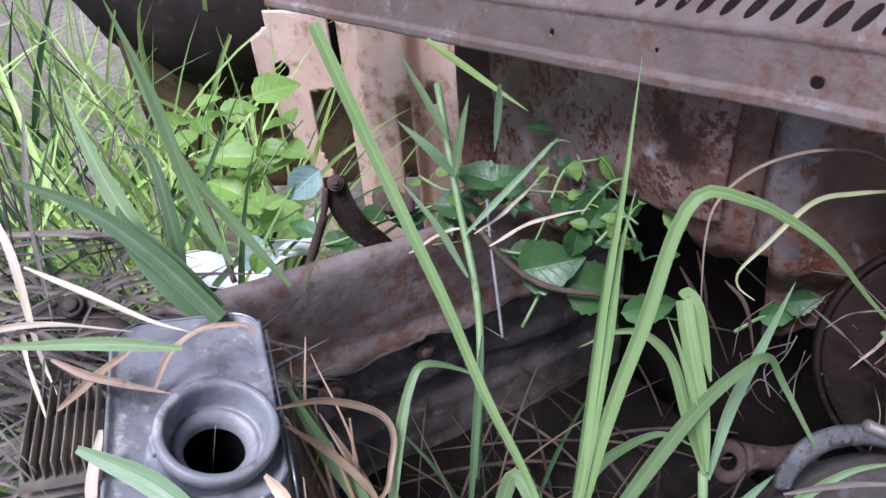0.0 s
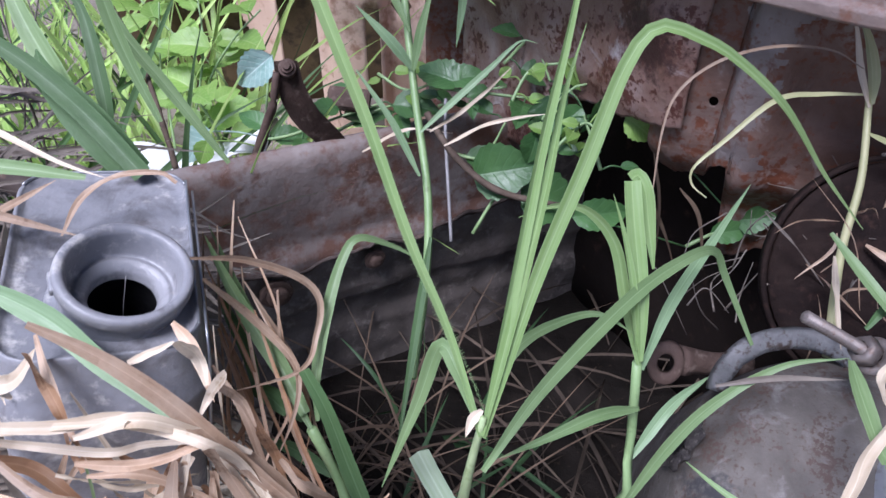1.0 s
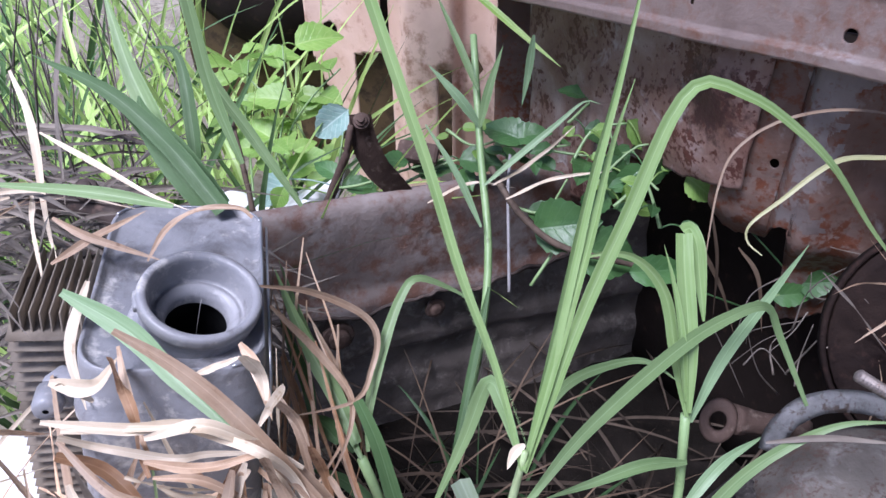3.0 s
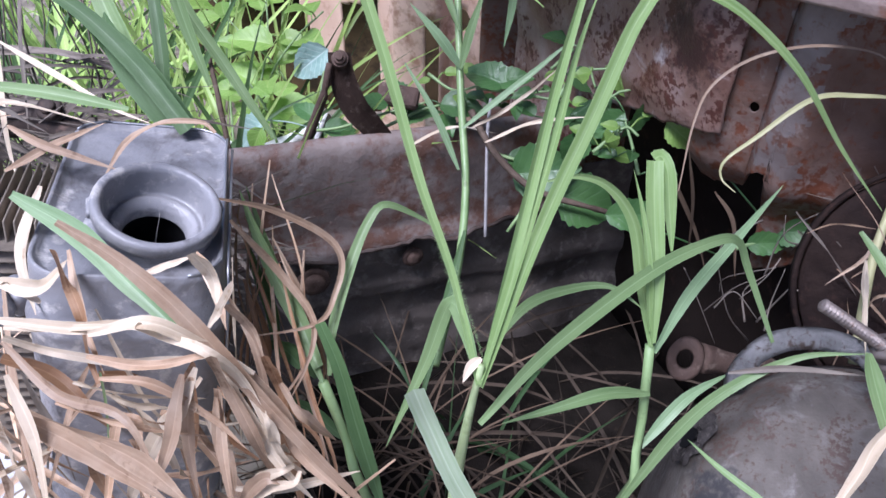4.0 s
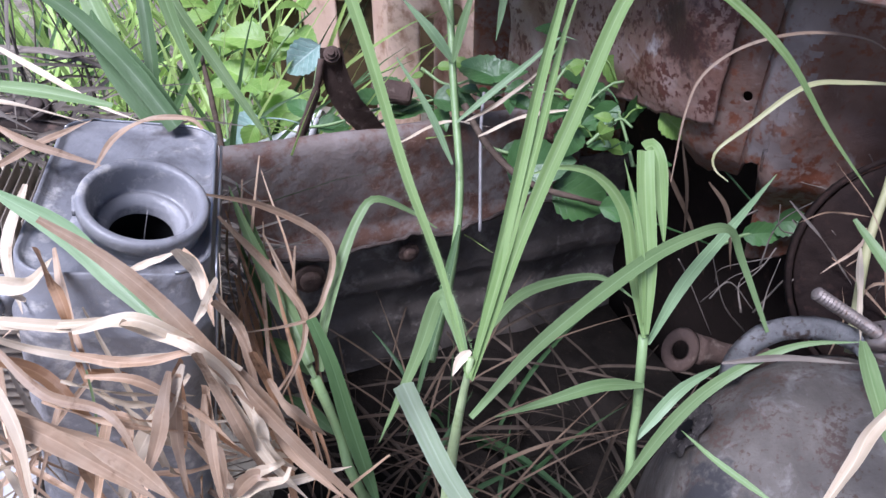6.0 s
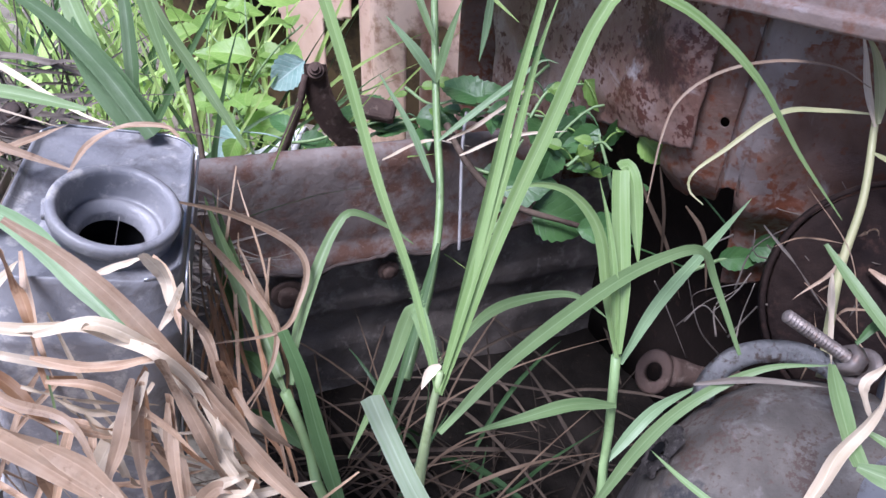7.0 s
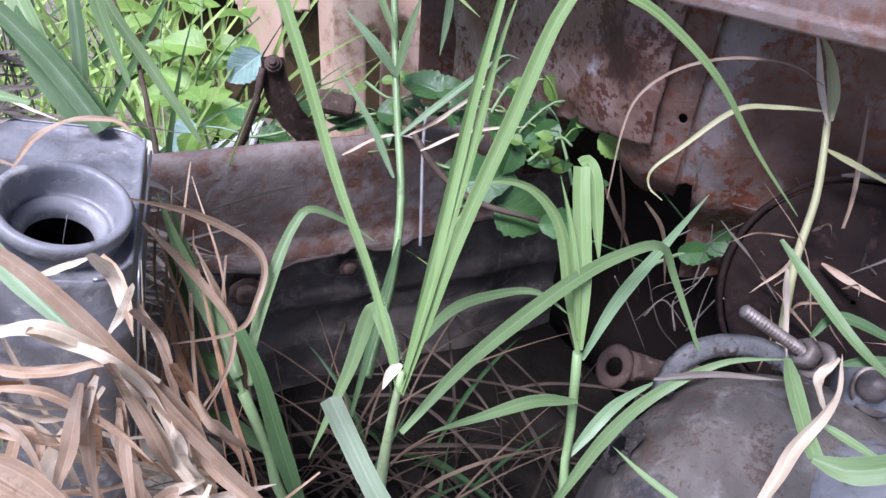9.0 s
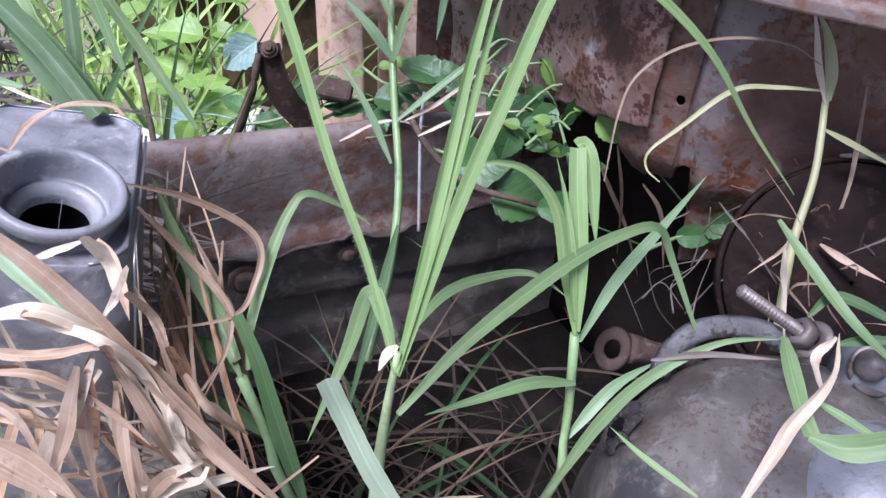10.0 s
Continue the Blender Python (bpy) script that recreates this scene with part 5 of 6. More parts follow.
# dull debris behind the tank
bm = bmesh.new()
for k in range(420):
    c = Vector((random.uniform(-0.28, -0.055), random.uniform(0.265, 0.36), random.uniform(0.26, 0.395)))
    if c.x > -0.09 and c.z > 0.33:
        c.z -= 0.08
    a = random.gauss(0.1, 0.6)
    d = Vector((math.cos(a), math.sin(a), random.gauss(0, 0.25)))
    L = random.uniform(0.04, 0.13)
    ribbon(bm, [c - d * L * 0.5, c + Vector((0, 0, 0.008)), c + d * L * 0.5], random.uniform(0.001, 0.004), 8, wobble=80, fold=0.4)
tagged(part("debris_heap", bm, STRAW_GREY), "grey heap of rotted straw and twigs behind the radiator", "straw", kind="stuff")
bm = bmesh.new()
for k in range(60):
    b = Vector((random.uniform(-0.30, -0.10), random.uniform(0.30, 0.42), 0.28))
    t = b + Vector((random.uniform(-0.08, 0.05), random.uniform(-0.04, 0.08), random.uniform(0.12, 0.26)))
    tube(bm, [b, b.lerp(t, 0.5) + Vector((random.uniform(-0.02, 0.02), random.uniform(-0.02, 0.02), 0)), t], [0.0007, 0.0004], 8, 5)
tagged(part("dead_stalks", bm, STRAW_GREY), "tangle of thin dead grey stalks behind the radiator", "stalks", kind="stuff")

# ---------- wires, roots and white glare sheets ---
wire = thing("wire", (0.089, 0.423, 0.336), "thin grey wire hanging over the rail", "wire")
part("strand", tube(bmesh.new(), [(0.091, 0.445, 0.34), (0.091, 0.418, 0.327), (0.093, 0.395, 0.303), (0.095, 0.374, 0.279)], 0.0012, 16, 6), WIRE, wire)
root = thing("root", (0.085, 0.421, 0.333), "brown woody root across the engine bay", "root")
part("branch", tube(bmesh.new(), [(0.079, 0.435, 0.335), (0.098, 0.405, 0.321), (0.124, 0.393, 0.305), (0.158, 0.392, 0.296), (0.192, 0.397, 0.285)], [0.0026, 0.0022, 0.0016], 24, 7, 0.3), TWIG, root)
twig = thing("twig", (-0.095, 0.441, 0.295), "dark bare twig standing behind the rail", "twig")
part("branch", tube(bmesh.new(), [(-0.093, 0.436, 0.289), (-0.104, 0.459, 0.319), (-0.117, 0.483, 0.349), (-0.135, 0.503, 0.376)], [0.0022, 0.0013], 20, 7, 0.3), TWIG, twig)
# white sheet added behind the rail as the glare of sunlit ground
rail_glare = thing("glare_sheet", (-0.14, 0.56, GZ), "crumpled white sheet standing in for overexposed sunlit ground", "plastic")
bm = sheet(bmesh.new(), lambda u, v: Vector((-0.175 + u, 0.465 + 0.45 * u + v, 0.240 + 0.1 * u - 0.2 * v + 0.03 * noise.noise((u * 22, v * 22, 0)))), steps(0, 0.12, 26), steps(0, 0.07, 20), 0.001)
part("film", bm, WHITE, rail_glare)
# second added sheet: painted ground glare beside the radiator core
core_glare = thing("glare_sheet", (-0.13, 0.16, GZ), "crumpled white sheet standing in for overexposed sunlit ground", "plastic")
bm = sheet(bmesh.new(), lambda u, v: Vector((-0.26 + u, 0.08 + v, 0.27 + 0.03 * noise.noise((u * 14, v * 14, 4)))), steps(0, 0.17, 22), steps(0, 0.16, 20), 0.001)
part("film", bm, WHITE, core_glare)

# broad dry leaves and stems crossing the front of the tank
dry([(-0.031, 0.135, 0.415), (-0.014, 0.139, 0.413), (0.008, 0.135, 0.421)], 0.0021, STRAW_PALE, n=30, tip=0.35, base=0.7, wobble=45)
dry([(0.01, 0.133, 0.423), (0.015, 0.137, 0.415), (0.028, 0.133, 0.415), (0.035, 0.137, 0.398), (0.043, 0.133, 0.373), (0.048, 0.137, 0.358)], 0.0030, STRAW_PALE, n=30, tip=0.35, base=0.7, wobble=45)
dry([(-0.04, 0.142, 0.403), (-0.029, 0.146, 0.394), (-0.005, 0.142, 0.397), (0.004, 0.146, 0.395), (0.023, 0.142, 0.403)], 0.0028, STRAW_PALE, n=30, tip=0.35, base=0.7, wobble=45)
dry([(-0.042, 0.14, 0.396), (-0.032, 0.144, 0.386), (-0.02, 0.14, 0.376), (-0.019, 0.144, 0.362)], 0.0045, STRAW_RUST, n=30, tip=0.35, base=0.7, wobble=45)
dry([(-0.029, 0.125, 0.392), (-0.01, 0.129, 0.373), (0.007, 0.125, 0.364), (0.015, 0.129, 0.34)], 0.0059, STRAW, n=30, tip=0.35, base=0.7, wobble=45)
dry([(-0.021, 0.15, 0.381), (-0.013, 0.154, 0.376), (0.001, 0.15, 0.374)], 0.0031, STRAW_RUST, n=30, tip=0.35, base=0.7, wobble=45)
dry([(0.015, 0.147, 0.394), (0.005, 0.151, 0.375), (-0.0, 0.147, 0.366)], 0.0036, STRAW_RUST, n=30, tip=0.35, base=0.7, wobble=45)
dry([(0.018, 0.137, 0.388), (0.001, 0.141, 0.367), (-0.012, 0.137, 0.342), (-0.024, 0.141, 0.314)], 0.0063, STRAW_PALE, n=30, tip=0.35, base=0.7, wobble=45)
dry([(0.016, 0.141, 0.393), (0.009, 0.145, 0.359), (0.007, 0.141, 0.35), (0.004, 0.145, 0.324)], 0.0045, STRAW_RUST, n=30, tip=0.35, base=0.7, wobble=45)
dry([(0.025, 0.139, 0.393), (0.02, 0.143, 0.363), (0.022, 0.139, 0.351), (0.017, 0.143, 0.318)], 0.0042, STRAW, n=30, tip=0.35, base=0.7, wobble=45)
dry([(0.03, 0.131, 0.416), (0.031, 0.135, 0.397), (0.037, 0.131, 0.382), (0.038, 0.135, 0.361)], 0.0045, STRAW, n=30, tip=0.35, base=0.7, wobble=45)
dry([(0.025, 0.155, 0.412), (0.029, 0.159, 0.399), (0.033, 0.155, 0.391)], 0.0029, STRAW, n=30, tip=0.35, base=0.7, wobble=45)
dry([(0.037, 0.15, 0.372), (0.037, 0.154, 0.344), (0.04, 0.15, 0.31)], 0.0049, STRAW_RUST, n=30, tip=0.35, base=0.7, wobble=45)
dry([(-0.013, 0.143, 0.438), (-0.016, 0.147, 0.421), (-0.013, 0.143, 0.412), (-0.019, 0.147, 0.391), (-0.016, 0.143, 0.385)], 0.0039, STRAW_RUST, n=30, tip=0.35, base=0.7, wobble=45)
dry([(-0.018, 0.13, 0.369), (-0.022, 0.134, 0.345), (-0.016, 0.13, 0.334)], 0.0042, STRAW_RUST, n=30, tip=0.35, base=0.7, wobble=45)
dry([(-0.044, 0.147, 0.393), (-0.048, 0.151, 0.361), (-0.043, 0.147, 0.344), (-0.049, 0.151, 0.316)], 0.0029, STRAW_GREY, n=30, tip=0.35, base=0.7, wobble=45)
dry([(-0.033, 0.122, 0.391), (-0.04, 0.126, 0.365), (-0.036, 0.122, 0.344)], 0.0048, STRAW_PALE, n=30, tip=0.35, base=0.7, wobble=45)
dry([(-0.008, 0.136, 0.399), (-0.015, 0.14, 0.373), (-0.023, 0.136, 0.334)], 0.0015, GRASS, n=30, tip=0.35, base=0.7, wobble=45)
dry([(0.021, 0.15, 0.435), (0.023, 0.154, 0.424), (0.025, 0.15, 0.417)], 0.0041, STRAW_PALE, n=30, tip=0.35, base=0.7, wobble=45)
dry([(0.035, 0.142, 0.432), (0.027, 0.146, 0.418), (0.025, 0.142, 0.415)], 0.0034, STRAW_PALE, n=30, tip=0.35, base=0.7, wobble=45)
dry([(0.006, 0.15, 0.426), (0.018, 0.154, 0.43)], 0.0022, STRAW_PALE, n=30, tip=0.35, base=0.7, wobble=45)
dry([(0.011, 0.145, 0.367), (0.012, 0.149, 0.349), (0.025, 0.145, 0.351)], 0.0026, STRAW, n=30, tip=0.35, base=0.7, wobble=45)
dry([(0.029, 0.13, 0.351), (0.034, 0.134, 0.357), (0.043, 0.13, 0.368), (0.046, 0.134, 0.366)], 0.0038, STRAW_PALE, n=30, tip=0.35, base=0.7, wobble=45)
dry([(0.031, 0.127, 0.352), (0.039, 0.131, 0.358), (0.048, 0.127, 0.367), (0.049, 0.131, 0.368)], 0.0033, STRAW_PALE, n=30, tip=0.35, base=0.7, wobble=45)
dry([(0.036, 0.15, 0.397), (0.037, 0.154, 0.38), (0.04, 0.15, 0.37)], 0.0035, STRAW_RUST, n=30, tip=0.35, base=0.7, wobble=45)
dry([(-0.039, 0.15, 0.418), (-0.038, 0.154, 0.411), (-0.03, 0.15, 0.411)], 0.0034, STRAW_PALE, n=30, tip=0.35, base=0.7, wobble=45)
dry([(-0.035, 0.118, 0.38), (-0.042, 0.122, 0.36), (-0.042, 0.118, 0.349)], 0.0041, STRAW, n=30, tip=0.35, base=0.7, wobble=45)
dry([(-0.048, 0.15, 0.353), (-0.059, 0.154, 0.323), (-0.07, 0.15, 0.292)], 0.0029, STRAW_GREY, n=30, tip=0.35, base=0.7, wobble=45)
dry([(0.014, 0.149, 0.369), (0.016, 0.153, 0.35), (0.027, 0.149, 0.345)], 0.0024, STRAW_RUST, n=30, tip=0.35, base=0.7, wobble=45)
dry([(-0.047, 0.138, 0.382), (-0.046, 0.142, 0.363), (-0.036, 0.138, 0.352)], 0.0035, STRAW, n=30, tip=0.35, base=0.7, wobble=45)

# large dry leaves lying close over the radiator
for pts, w, m in (
        (((0.018, 0.142, 0.398), (0.014, 0.134, 0.387), (0.005, 0.129, 0.373)), 0.0042, STRAW_PALE), (((0.017, 0.14, 0.396), (0.015, 0.133, 0.378), (0.018, 0.124, 0.359)), 0.0042, STRAW),
        (((0.023, 0.14, 0.388), (0.023, 0.135, 0.372), (0.028, 0.127, 0.354)), 0.0036, STRAW), (((0.034, 0.142, 0.399), (0.043, 0.14, 0.382), (0.049, 0.136, 0.368), (0.066, 0.131, 0.352)), 0.0048, STRAW),
        (((0.01, 0.106, 0.409), (0.019, 0.106, 0.401), (0.029, 0.104, 0.389)), 0.0058, STRAW), (((0.017, 0.173, 0.398), (0.026, 0.165, 0.387), (0.033, 0.154, 0.373), (0.042, 0.144, 0.36)), 0.0028, STRAW),
        (((0.032, 0.148, 0.39), (0.037, 0.141, 0.372), (0.039, 0.134, 0.355)), 0.0036, STRAW), (((-0.006, 0.132, 0.401), (0.008, 0.135, 0.397), (0.022, 0.136, 0.383), (0.032, 0.134, 0.372)), 0.0030, STRAW),
               (((-0.037, 0.136, 0.417), (-0.014, 0.139, 0.413), (0.003, 0.144, 0.411), (0.022, 0.145, 0.401)), 0.0036, STRAW_PALE), (((-0.016, 0.112, 0.408), (0, 0.111, 0.397), (0.02, 0.109, 0.38)), 0.0060, STRAW),
        (((-0.041, 0.142, 0.401), (-0.02, 0.131, 0.393), (0.002, 0.126, 0.392), (0.015, 0.114, 0.375)), 0.0034, STRAW), (((-0.03, 0.169, 0.416), (-0.022, 0.154, 0.402), (-0.013, 0.143, 0.39)), 0.0034, STRAW),
        (((-0.05, 0.192, 0.423), (-0.051, 0.174, 0.409), (-0.041, 0.158, 0.397)), 0.0045, STRAW_PALE), (((-0.042, 0.15, 0.418), (-0.03, 0.152, 0.415), (-0.027, 0.163, 0.417)), 0.0055, STRAW_PALE),
        (((-0.016, 0.115, 0.42), (-0.01, 0.108, 0.403), (-0.008, 0.099, 0.384)), 0.0040, STRAW_PALE), (((0.029, 0.129, 0.352), (0.037, 0.131, 0.362), (0.046, 0.131, 0.36)), 0.0052, STRAW),
        (((0.005, 0.181, 0.409), (0.013, 0.173, 0.405), (0.02, 0.161, 0.395)), 0.0046, STRAW), (((0.015, 0.139, 0.398), (0.013, 0.126, 0.382), (0.009, 0.115, 0.37)), 0.0048, STRAW),
        (((0.023, 0.142, 0.385), (0.025, 0.132, 0.37), (0.029, 0.122, 0.352)), 0.0034, STRAW), (((0.097, 0.109, 0.383), (0.115, 0.111, 0.39), (0.127, 0.112, 0.393)), 0.0022, STRAW),
        (((-0.142, 0.31, 0.448), (-0.127, 0.292, 0.431), (-0.114, 0.262, 0.397), (-0.104, 0.246, 0.384)), 0.0042, STRAW_PALE), (((-0.138, 0.36, 0.465), (-0.132, 0.321, 0.428), (-0.118, 0.281, 0.39)), 0.0030, STRAW_GREY)):
    dry(list(pts), w, m, wobble=30)
bm = bmesh.new()
for k in range(26):
    c = Vector((random.uniform(-0.14, 0.055), random.uniform(0.10, 0.17), 0))
    c.z = 0.40 - 0.9 * max(0, c.x + 0.02) - 0.3 * (c.y - 0.1) - random.uniform(0.02, 0.10)
    a = random.gauss(-0.9, 0.8)
    d = Vector((math.cos(a), math.sin(a), random.gauss(-0.2, 0.4)))
    L = random.uniform(0.05, 0.12)
    ribbon(bm, [c - d * L * 0.5, c + Vector((random.uniform(-0.008, 0.008), 0, random.uniform(0, 0.016))), c + d * L * 0.5], random.uniform(0.0018, 0.005), 12, wobble=100, fold=0.4, turn=random.uniform(-40, 40))
tagged(part("straw_heap", bm, STRAW), "loose brown straw spilling beside the radiator", "straw", kind="stuff")

# terminal screw and rotted hole on the shell
terminal = thing("round_head_screw", (0.293, 0.223, 0.338), "shiny round-headed screw on a grey lug", "screw")
TA = Vector((-0.1, -0.75, 0.65))
part("head", lathe(bmesh.new(), axis_pose((0.284, 0.213, 0.349), TA), [(0, 0.0055), (0.003, 0.005), (0.0055, 0.003), (0.0065, 0), (0.0065, -0.001), (0, -0.001)], 24), BOLT, terminal)
part("lug_plate", lathe(bmesh.new(), axis_pose((0.288, 0.215, 0.345), TA), [(0, 0.001), (0.010, 0.001), (0.011, 0), (0.010, -0.002), (0, -0.002)], 24), BOLT, terminal)
part("block", tube(bmesh.new(), [(0.28, 0.221, 0.343), (0.293, 0.22, 0.337), (0.317, 0.217, 0.33)], [0.010, 0.013, 0.016], 10, 12), ALLOY, terminal)

# crusted rotted hole, bluish-grey lobe and spot of the canister
CR = axis_pose((0.1900, 0.2055, 0.3090), (-0.90, 0.06, 0.40))
bm = bmesh.new()
rings = []
for r, h in ((1.75, -0.0016), (1.5, -0.0004), (1.25, 0.0003), (1.0, 0.0005), (0.8, 0.0002), (0.62, -0.0006), (0.5, -0.003)):
    rings.append([bm.verts.new(CR @ Vector((0.0052 * r * math.cos(a) * (1 + 0.40 * noise.noise((math.cos(a) * 2.6, math.sin(a) * 2.6, r))), 0.0080 * r * math.sin(a) * (1 + 0.40 * noise.noise((math.cos(a) * 2.6, math.sin(a) * 2.6, r + 5))),
                                              h + 0.0016 * noise.noise((math.cos(a) * 5, math.sin(a) * 5, r * 9)) + 0.0009 * noise.noise((math.cos(a) * 14, math.sin(a) * 14, r * 20))))) for a in [2 * math.pi * k / 40 for k in range(40)]])
for a, b in zip(rings, rings[1:]):
    for k in range(40):
        bm.faces.new((a[k], a[(k + 1) % 40], b[(k + 1) % 40], b[k]))
part("rot_crust", bm, CRUST, drum, "crumbling dark crust around the hole")
# flat black face paints the dark of the hole; the shell is uncut
bm = bmesh.new()
bm.faces.new([bm.verts.new(CR @ Vector((0.0035 * math.cos(2 * math.pi * k / 24), 0.006 * math.sin(2 * math.pi * k / 24), 0.0004))) for k in range(24)])
part("rot_hole", bm, HOLE_BLACK, drum, "rotted hole drawn as a flat black disc, shade in its colour")
bm = lathe(bmesh.new(), axis_pose((0.28, 0.175, 0.309), (0.15, -0.55, 0.82)), [(0.001, 0.036), (0.012, 0.0345), (0.022, 0.030), (0.030, 0.022), (0.035, 0.008), (0.036, -0.01), (0.036, -0.09)], 48)
lobe = part("grey_lobe", bm, ALLOY, drum, "smooth bluish-grey lobe on the right of the canister")

bracket = thing("radiator_bracket", (-0.117, 0.288, 0.39), "dark dusty bracket with a hex bolt behind the radiator", "bracket")
bm = tube(bmesh.new(), [(-0.146, 0.287, 0.385), (-0.125, 0.293, 0.389), (-0.103, 0.291, 0.384), (-0.087, 0.285, 0.375)], 0.007, 20, 10, 0.1)
part("hose", bm, DARKMETAL, bracket, "dusty black hose")
hex_bolt((-0.11, 0.289, 0.398), (0.1, -0.5, 0.85), 0.0038, bracket)

# thin brown straws standing beside the tank
for k in range(8):
    top = Vector((-0.006, 0.255, 0.38)) + Vector((random.uniform(-0.012, 0.016), random.uniform(-0.01, 0.02), random.uniform(-0.02, 0.02)))
    foot = Vector((0.009, 0.211, 0.324)) + Vector((random.uniform(-0.02, 0.02), random.uniform(-0.02, 0.02), random.uniform(-0.03, 0.01)))
    mid = top.lerp(foot, 0.5) + Vector((random.uniform(-0.01, 0.01), random.uniform(-0.008, 0.008), 0))
    dry([top, mid, foot], random.uniform(0.0010, 0.0022), STRAW, n=14, wobble=120)

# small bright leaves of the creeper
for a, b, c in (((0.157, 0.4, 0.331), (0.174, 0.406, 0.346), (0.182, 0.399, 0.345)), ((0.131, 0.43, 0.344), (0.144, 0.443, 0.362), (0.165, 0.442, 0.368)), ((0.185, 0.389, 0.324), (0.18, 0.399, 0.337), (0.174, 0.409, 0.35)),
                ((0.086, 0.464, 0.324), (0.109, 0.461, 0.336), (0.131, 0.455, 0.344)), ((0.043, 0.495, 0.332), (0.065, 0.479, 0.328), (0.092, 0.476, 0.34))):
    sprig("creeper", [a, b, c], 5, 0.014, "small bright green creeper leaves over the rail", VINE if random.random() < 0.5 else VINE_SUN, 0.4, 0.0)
# pale fibres and dry bits on the creeper
for a, b, c in (((0.081, 0.415, 0.334), (0.106, 0.425, 0.347), (0.133, 0.44, 0.367)), ((0.09, 0.41, 0.327), (0.121, 0.415, 0.341), (0.156, 0.418, 0.346)), ((0.034, 0.445, 0.299), (0.065, 0.446, 0.316), (0.096, 0.436, 0.32))):
    dry([a, b, c], 0.0028, STRAW_PALE, wobble=90)

# rotted straw over the core
for k in range(22):
    c = tank_at(random.uniform(-0.13, -0.045), random.uniform(-0.01, 0.055), random.uniform(0.403, 0.418))
    a = random.uniform(-1.2, 1.2)
    d = Vector((math.cos(a), math.sin(a), random.uniform(-0.25, 0.25)))
    L = random.uniform(0.04, 0.09)
    dry([c - d * L * 0.5, c + Vector((0, 0, 0.006)), c + d * L * 0.5], random.uniform(0.0014, 0.0036), (STRAW, STRAW_GREY, STRAW_PALE)[k % 3], n=16, wobble=90)

# dry roots and straw behind the threaded bolt
for k in range(26):
    c = Vector((0.286, 0.255, 0.354)) + Vector((random.uniform(-0.035, 0.05), random.uniform(-0.015, 0.03), random.uniform(-0.025, 0.03)))
    a = random.uniform(0, 6.28)
    d = Vector((math.cos(a) * 0.7, math.sin(a) * 0.3, random.uniform(-0.9, 0.9)))
    L = random.uniform(0.03, 0.07)
    dry([c - d * L * 0.5, c + Vector((random.uniform(-0.008, 0.008), 0, 0.004)), c + d * L * 0.5], random.uniform(0.0007, 0.0018), (STRAW, STRAW_GREY)[k % 2], n=12, wobble=120)

# fine hairs on the long hairy stem
bm = bmesh.new()
hairy = spline([(0.102, 0.156, 0.392), (0.091, 0.168, 0.418), (0.08, 0.176, 0.446), (0.07, 0.186, 0.475), (0.062, 0.193, 0.496)], 240)
for i in range(4, 238):
    tang = (hairy[i + 1] - hairy[i]).normalized()
    for sgn in (-1, 1):
        side = tang.cross(FACE).normalized() * sgn
        root_at = hairy[i] + side * 0.0009
        out = (side + Vector((random.uniform(-0.5, 0.5), random.uniform(-0.5, 0.5), random.uniform(-0.2, 0.6)))).normalized()
        w = tang * 0.00009
        bm.faces.new((bm.verts.new(root_at - w), bm.verts.new(root_at + w), bm.verts.new(root_at + out * random.uniform(0.0007, 0.0015))))
tagged(part("hair", bm, STEM, p1, "fine pale hairs along the stem"), kind="stuff")

# straw hanging down the front of the tank
bm = bmesh.new()
for k in range(14):
    c = tank_at(random.uniform(-0.045, 0.034), random.uniform(0.092, 0.125), random.uniform(0.25, 0.385))
    a = random.gauss(-0.95, 0.55)
    d = Vector((math.cos(a), 0.35 * random.uniform(-1, 1), math.sin(a)))
    L = random.uniform(0.04, 0.10)
    ribbon(bm, [c - d * L * 0.5, c + V * random.uniform(0, 0.012), c + d * L * 0.5], random.uniform(0.0010, 0.0040), 12, wobble=90, fold=0.4, turn=random.uniform(-30, 30))
tagged(part("straw_heap", bm, STRAW), "brown straw hanging down over the radiator tank", "straw", kind="stuff")
bm = bmesh.new()
for k in range(9):
    c = tank_at(random.uniform(-0.06, 0.034), random.uniform(0.098, 0.135), random.uniform(0.27, 0.375))
    a = random.gauss(-0.5, 0.7)
    d = Vector((math.cos(a), 0.35 * random.uniform(-1, 1), math.sin(a)))
    L = random.uniform(0.04, 0.09)
    ribbon(bm, [c - d * L * 0.5, c + V * random.uniform(0, 0.012), c + d * L * 0.5], random.uniform(0.0008, 0.0030), 12, wobble=90, fold=0.4, turn=random.uniform(-30, 30))
tagged(part("straw_heap", bm, STRAW_PALE), "pale straw hanging down over the radiator tank", "straw", kind="stuff")

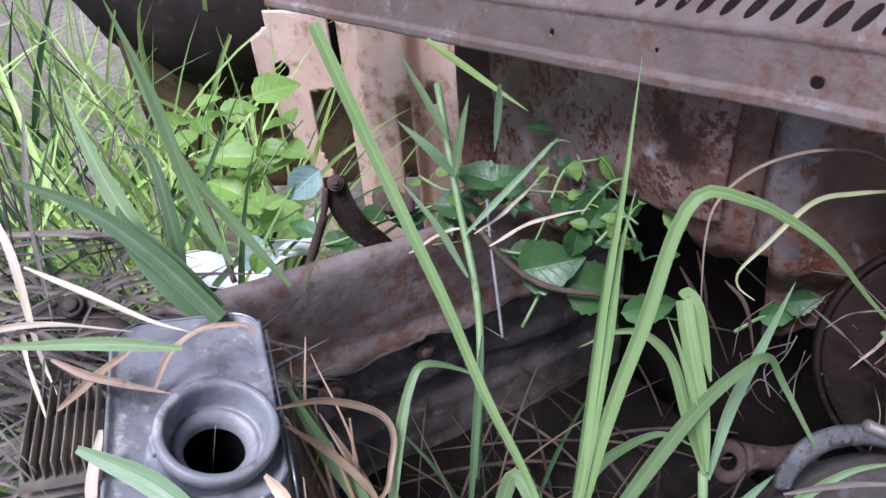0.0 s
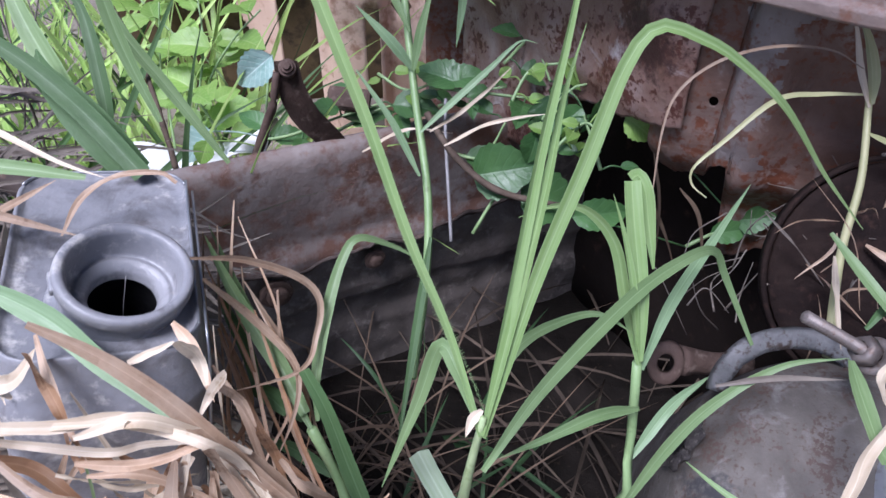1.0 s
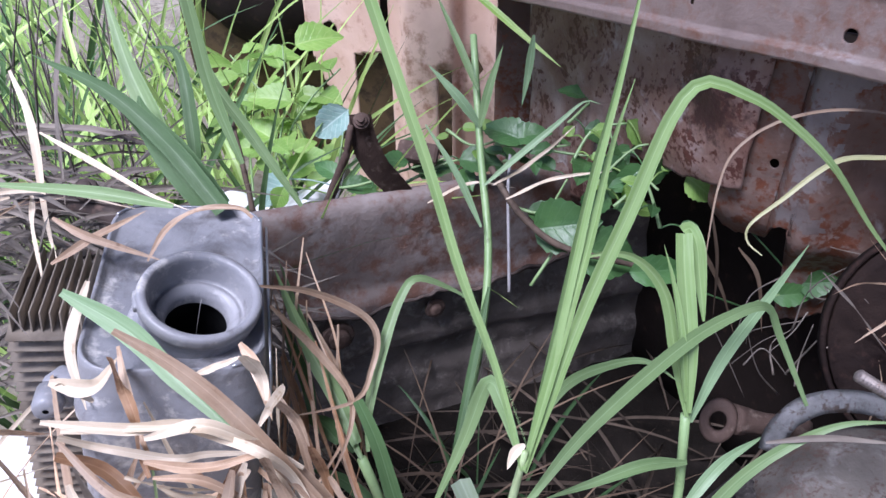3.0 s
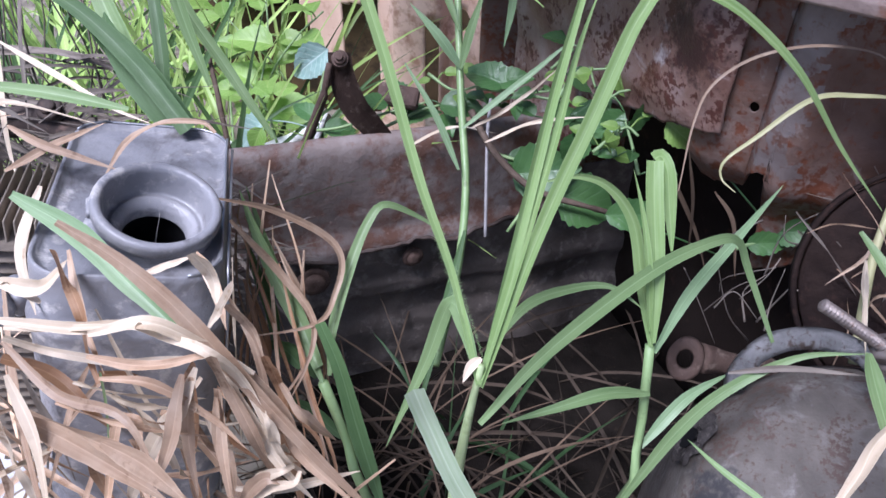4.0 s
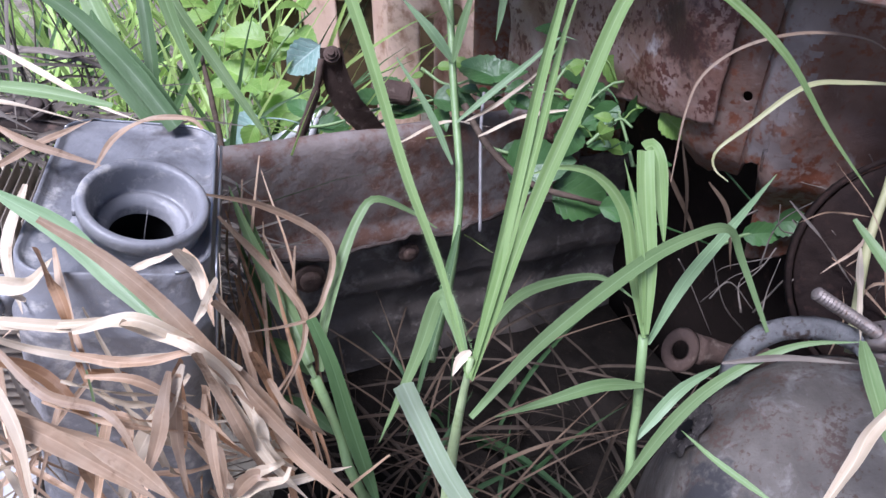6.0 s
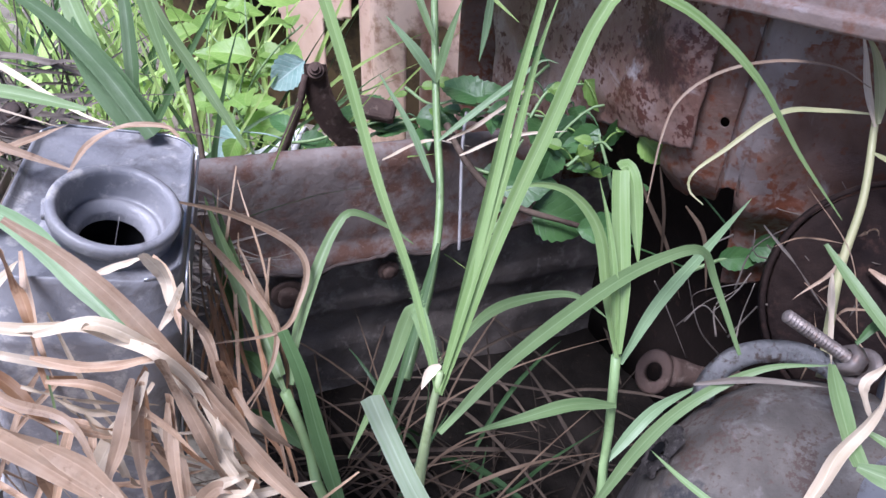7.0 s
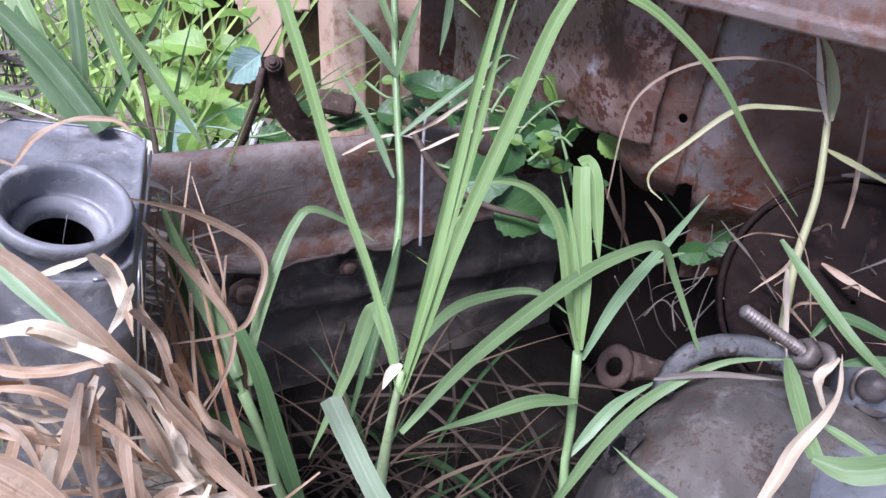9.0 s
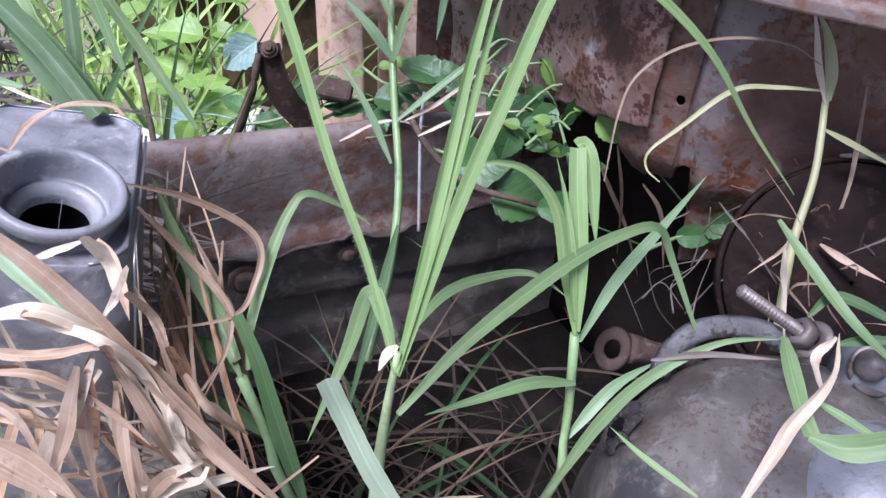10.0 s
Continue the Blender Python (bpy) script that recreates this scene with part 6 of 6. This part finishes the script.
# brown straw standing between the tank and the rail
for k in range(13):
    top = Vector((0.003, 0.224, 0.384)) + Vector((random.uniform(-0.006, 0.020), random.uniform(-0.012, 0.02), random.uniform(-0.035, 0.01)))
    foot = Vector((0.022, 0.169, 0.315)) + Vector((random.uniform(-0.025, 0.03), random.uniform(-0.02, 0.03), random.uniform(-0.03, 0.01)))
    mid = top.lerp(foot, 0.45) + Vector((random.uniform(-0.015, 0.015), random.uniform(-0.012, 0.006), 0))
    low = top.lerp(foot, 0.75) + Vector((random.uniform(-0.012, 0.012), random.uniform(-0.008, 0.006), 0))
    dry([top, mid, low, foot], random.uniform(0.0012, 0.0030), (STRAW_RUST, STRAW, STRAW_RUST)[k % 3], n=20, wobble=50)

for pts, w in ((((0.1867, 0.33, 0.3659), (0.1956, 0.33, 0.3495), (0.2093, 0.33, 0.3252), (0.222, 0.325, 0.295)), 0.0024), (((0.196, 0.335, 0.372), (0.203, 0.33, 0.345), (0.207, 0.325, 0.31)), 0.0018),
               (((0.214, 0.335, 0.35), (0.226, 0.33, 0.335), (0.233, 0.32, 0.305)), 0.0026)):
    dry(list(pts), w, LITTER_BROWN, wobble=40)

# pale rootlets hanging in the dark beside the canister
bm = bmesh.new()
for k in range(26):
    c = Vector((0.246, 0.293, 0.314)) + Vector((random.uniform(-0.03, 0.06), random.uniform(-0.02, 0.05), random.uniform(-0.04, 0.035)))
    a = random.uniform(0, 6.28)
    d = Vector((math.cos(a) * 0.6, math.sin(a) * 0.3, random.uniform(-1, 1)))
    L = random.uniform(0.03, 0.08)
    tube(bm, [c - d * L * 0.5, c + Vector((random.uniform(-0.01, 0.01), random.uniform(-0.006, 0.006), random.uniform(-0.006, 0.01))), c + d * L * 0.5 + Vector((random.uniform(-0.012, 0.012), 0, 0))], [random.uniform(0.0003, 0.0007), 0.0002], 14, 5)
tagged(part("rootlets", bm, STRAW_GREY), "tangle of thin grey-brown dry rootlets in the bay", "roots", kind="stuff")

# pale crumpled straw ends beneath the long leaves
for k in range(14):
    c = Vector((0.039, 0.139, 0.356)) + Vector((random.uniform(-0.05, 0.016), random.uniform(-0.008, 0.012), random.uniform(-0.012, 0.03)))
    a = random.gauss(-1.0, 0.5)
    d = Vector((math.cos(a), 0.2, math.sin(a)))
    L = random.uniform(0.02, 0.05)
    dry([c - d * L * 0.5, c + Vector((0, -0.004, 0.003)), c + d * L * 0.5], random.uniform(0.002, 0.0052), (STRAW_PALE, STRAW)[k % 3 == 2], n=14, wobble=140)
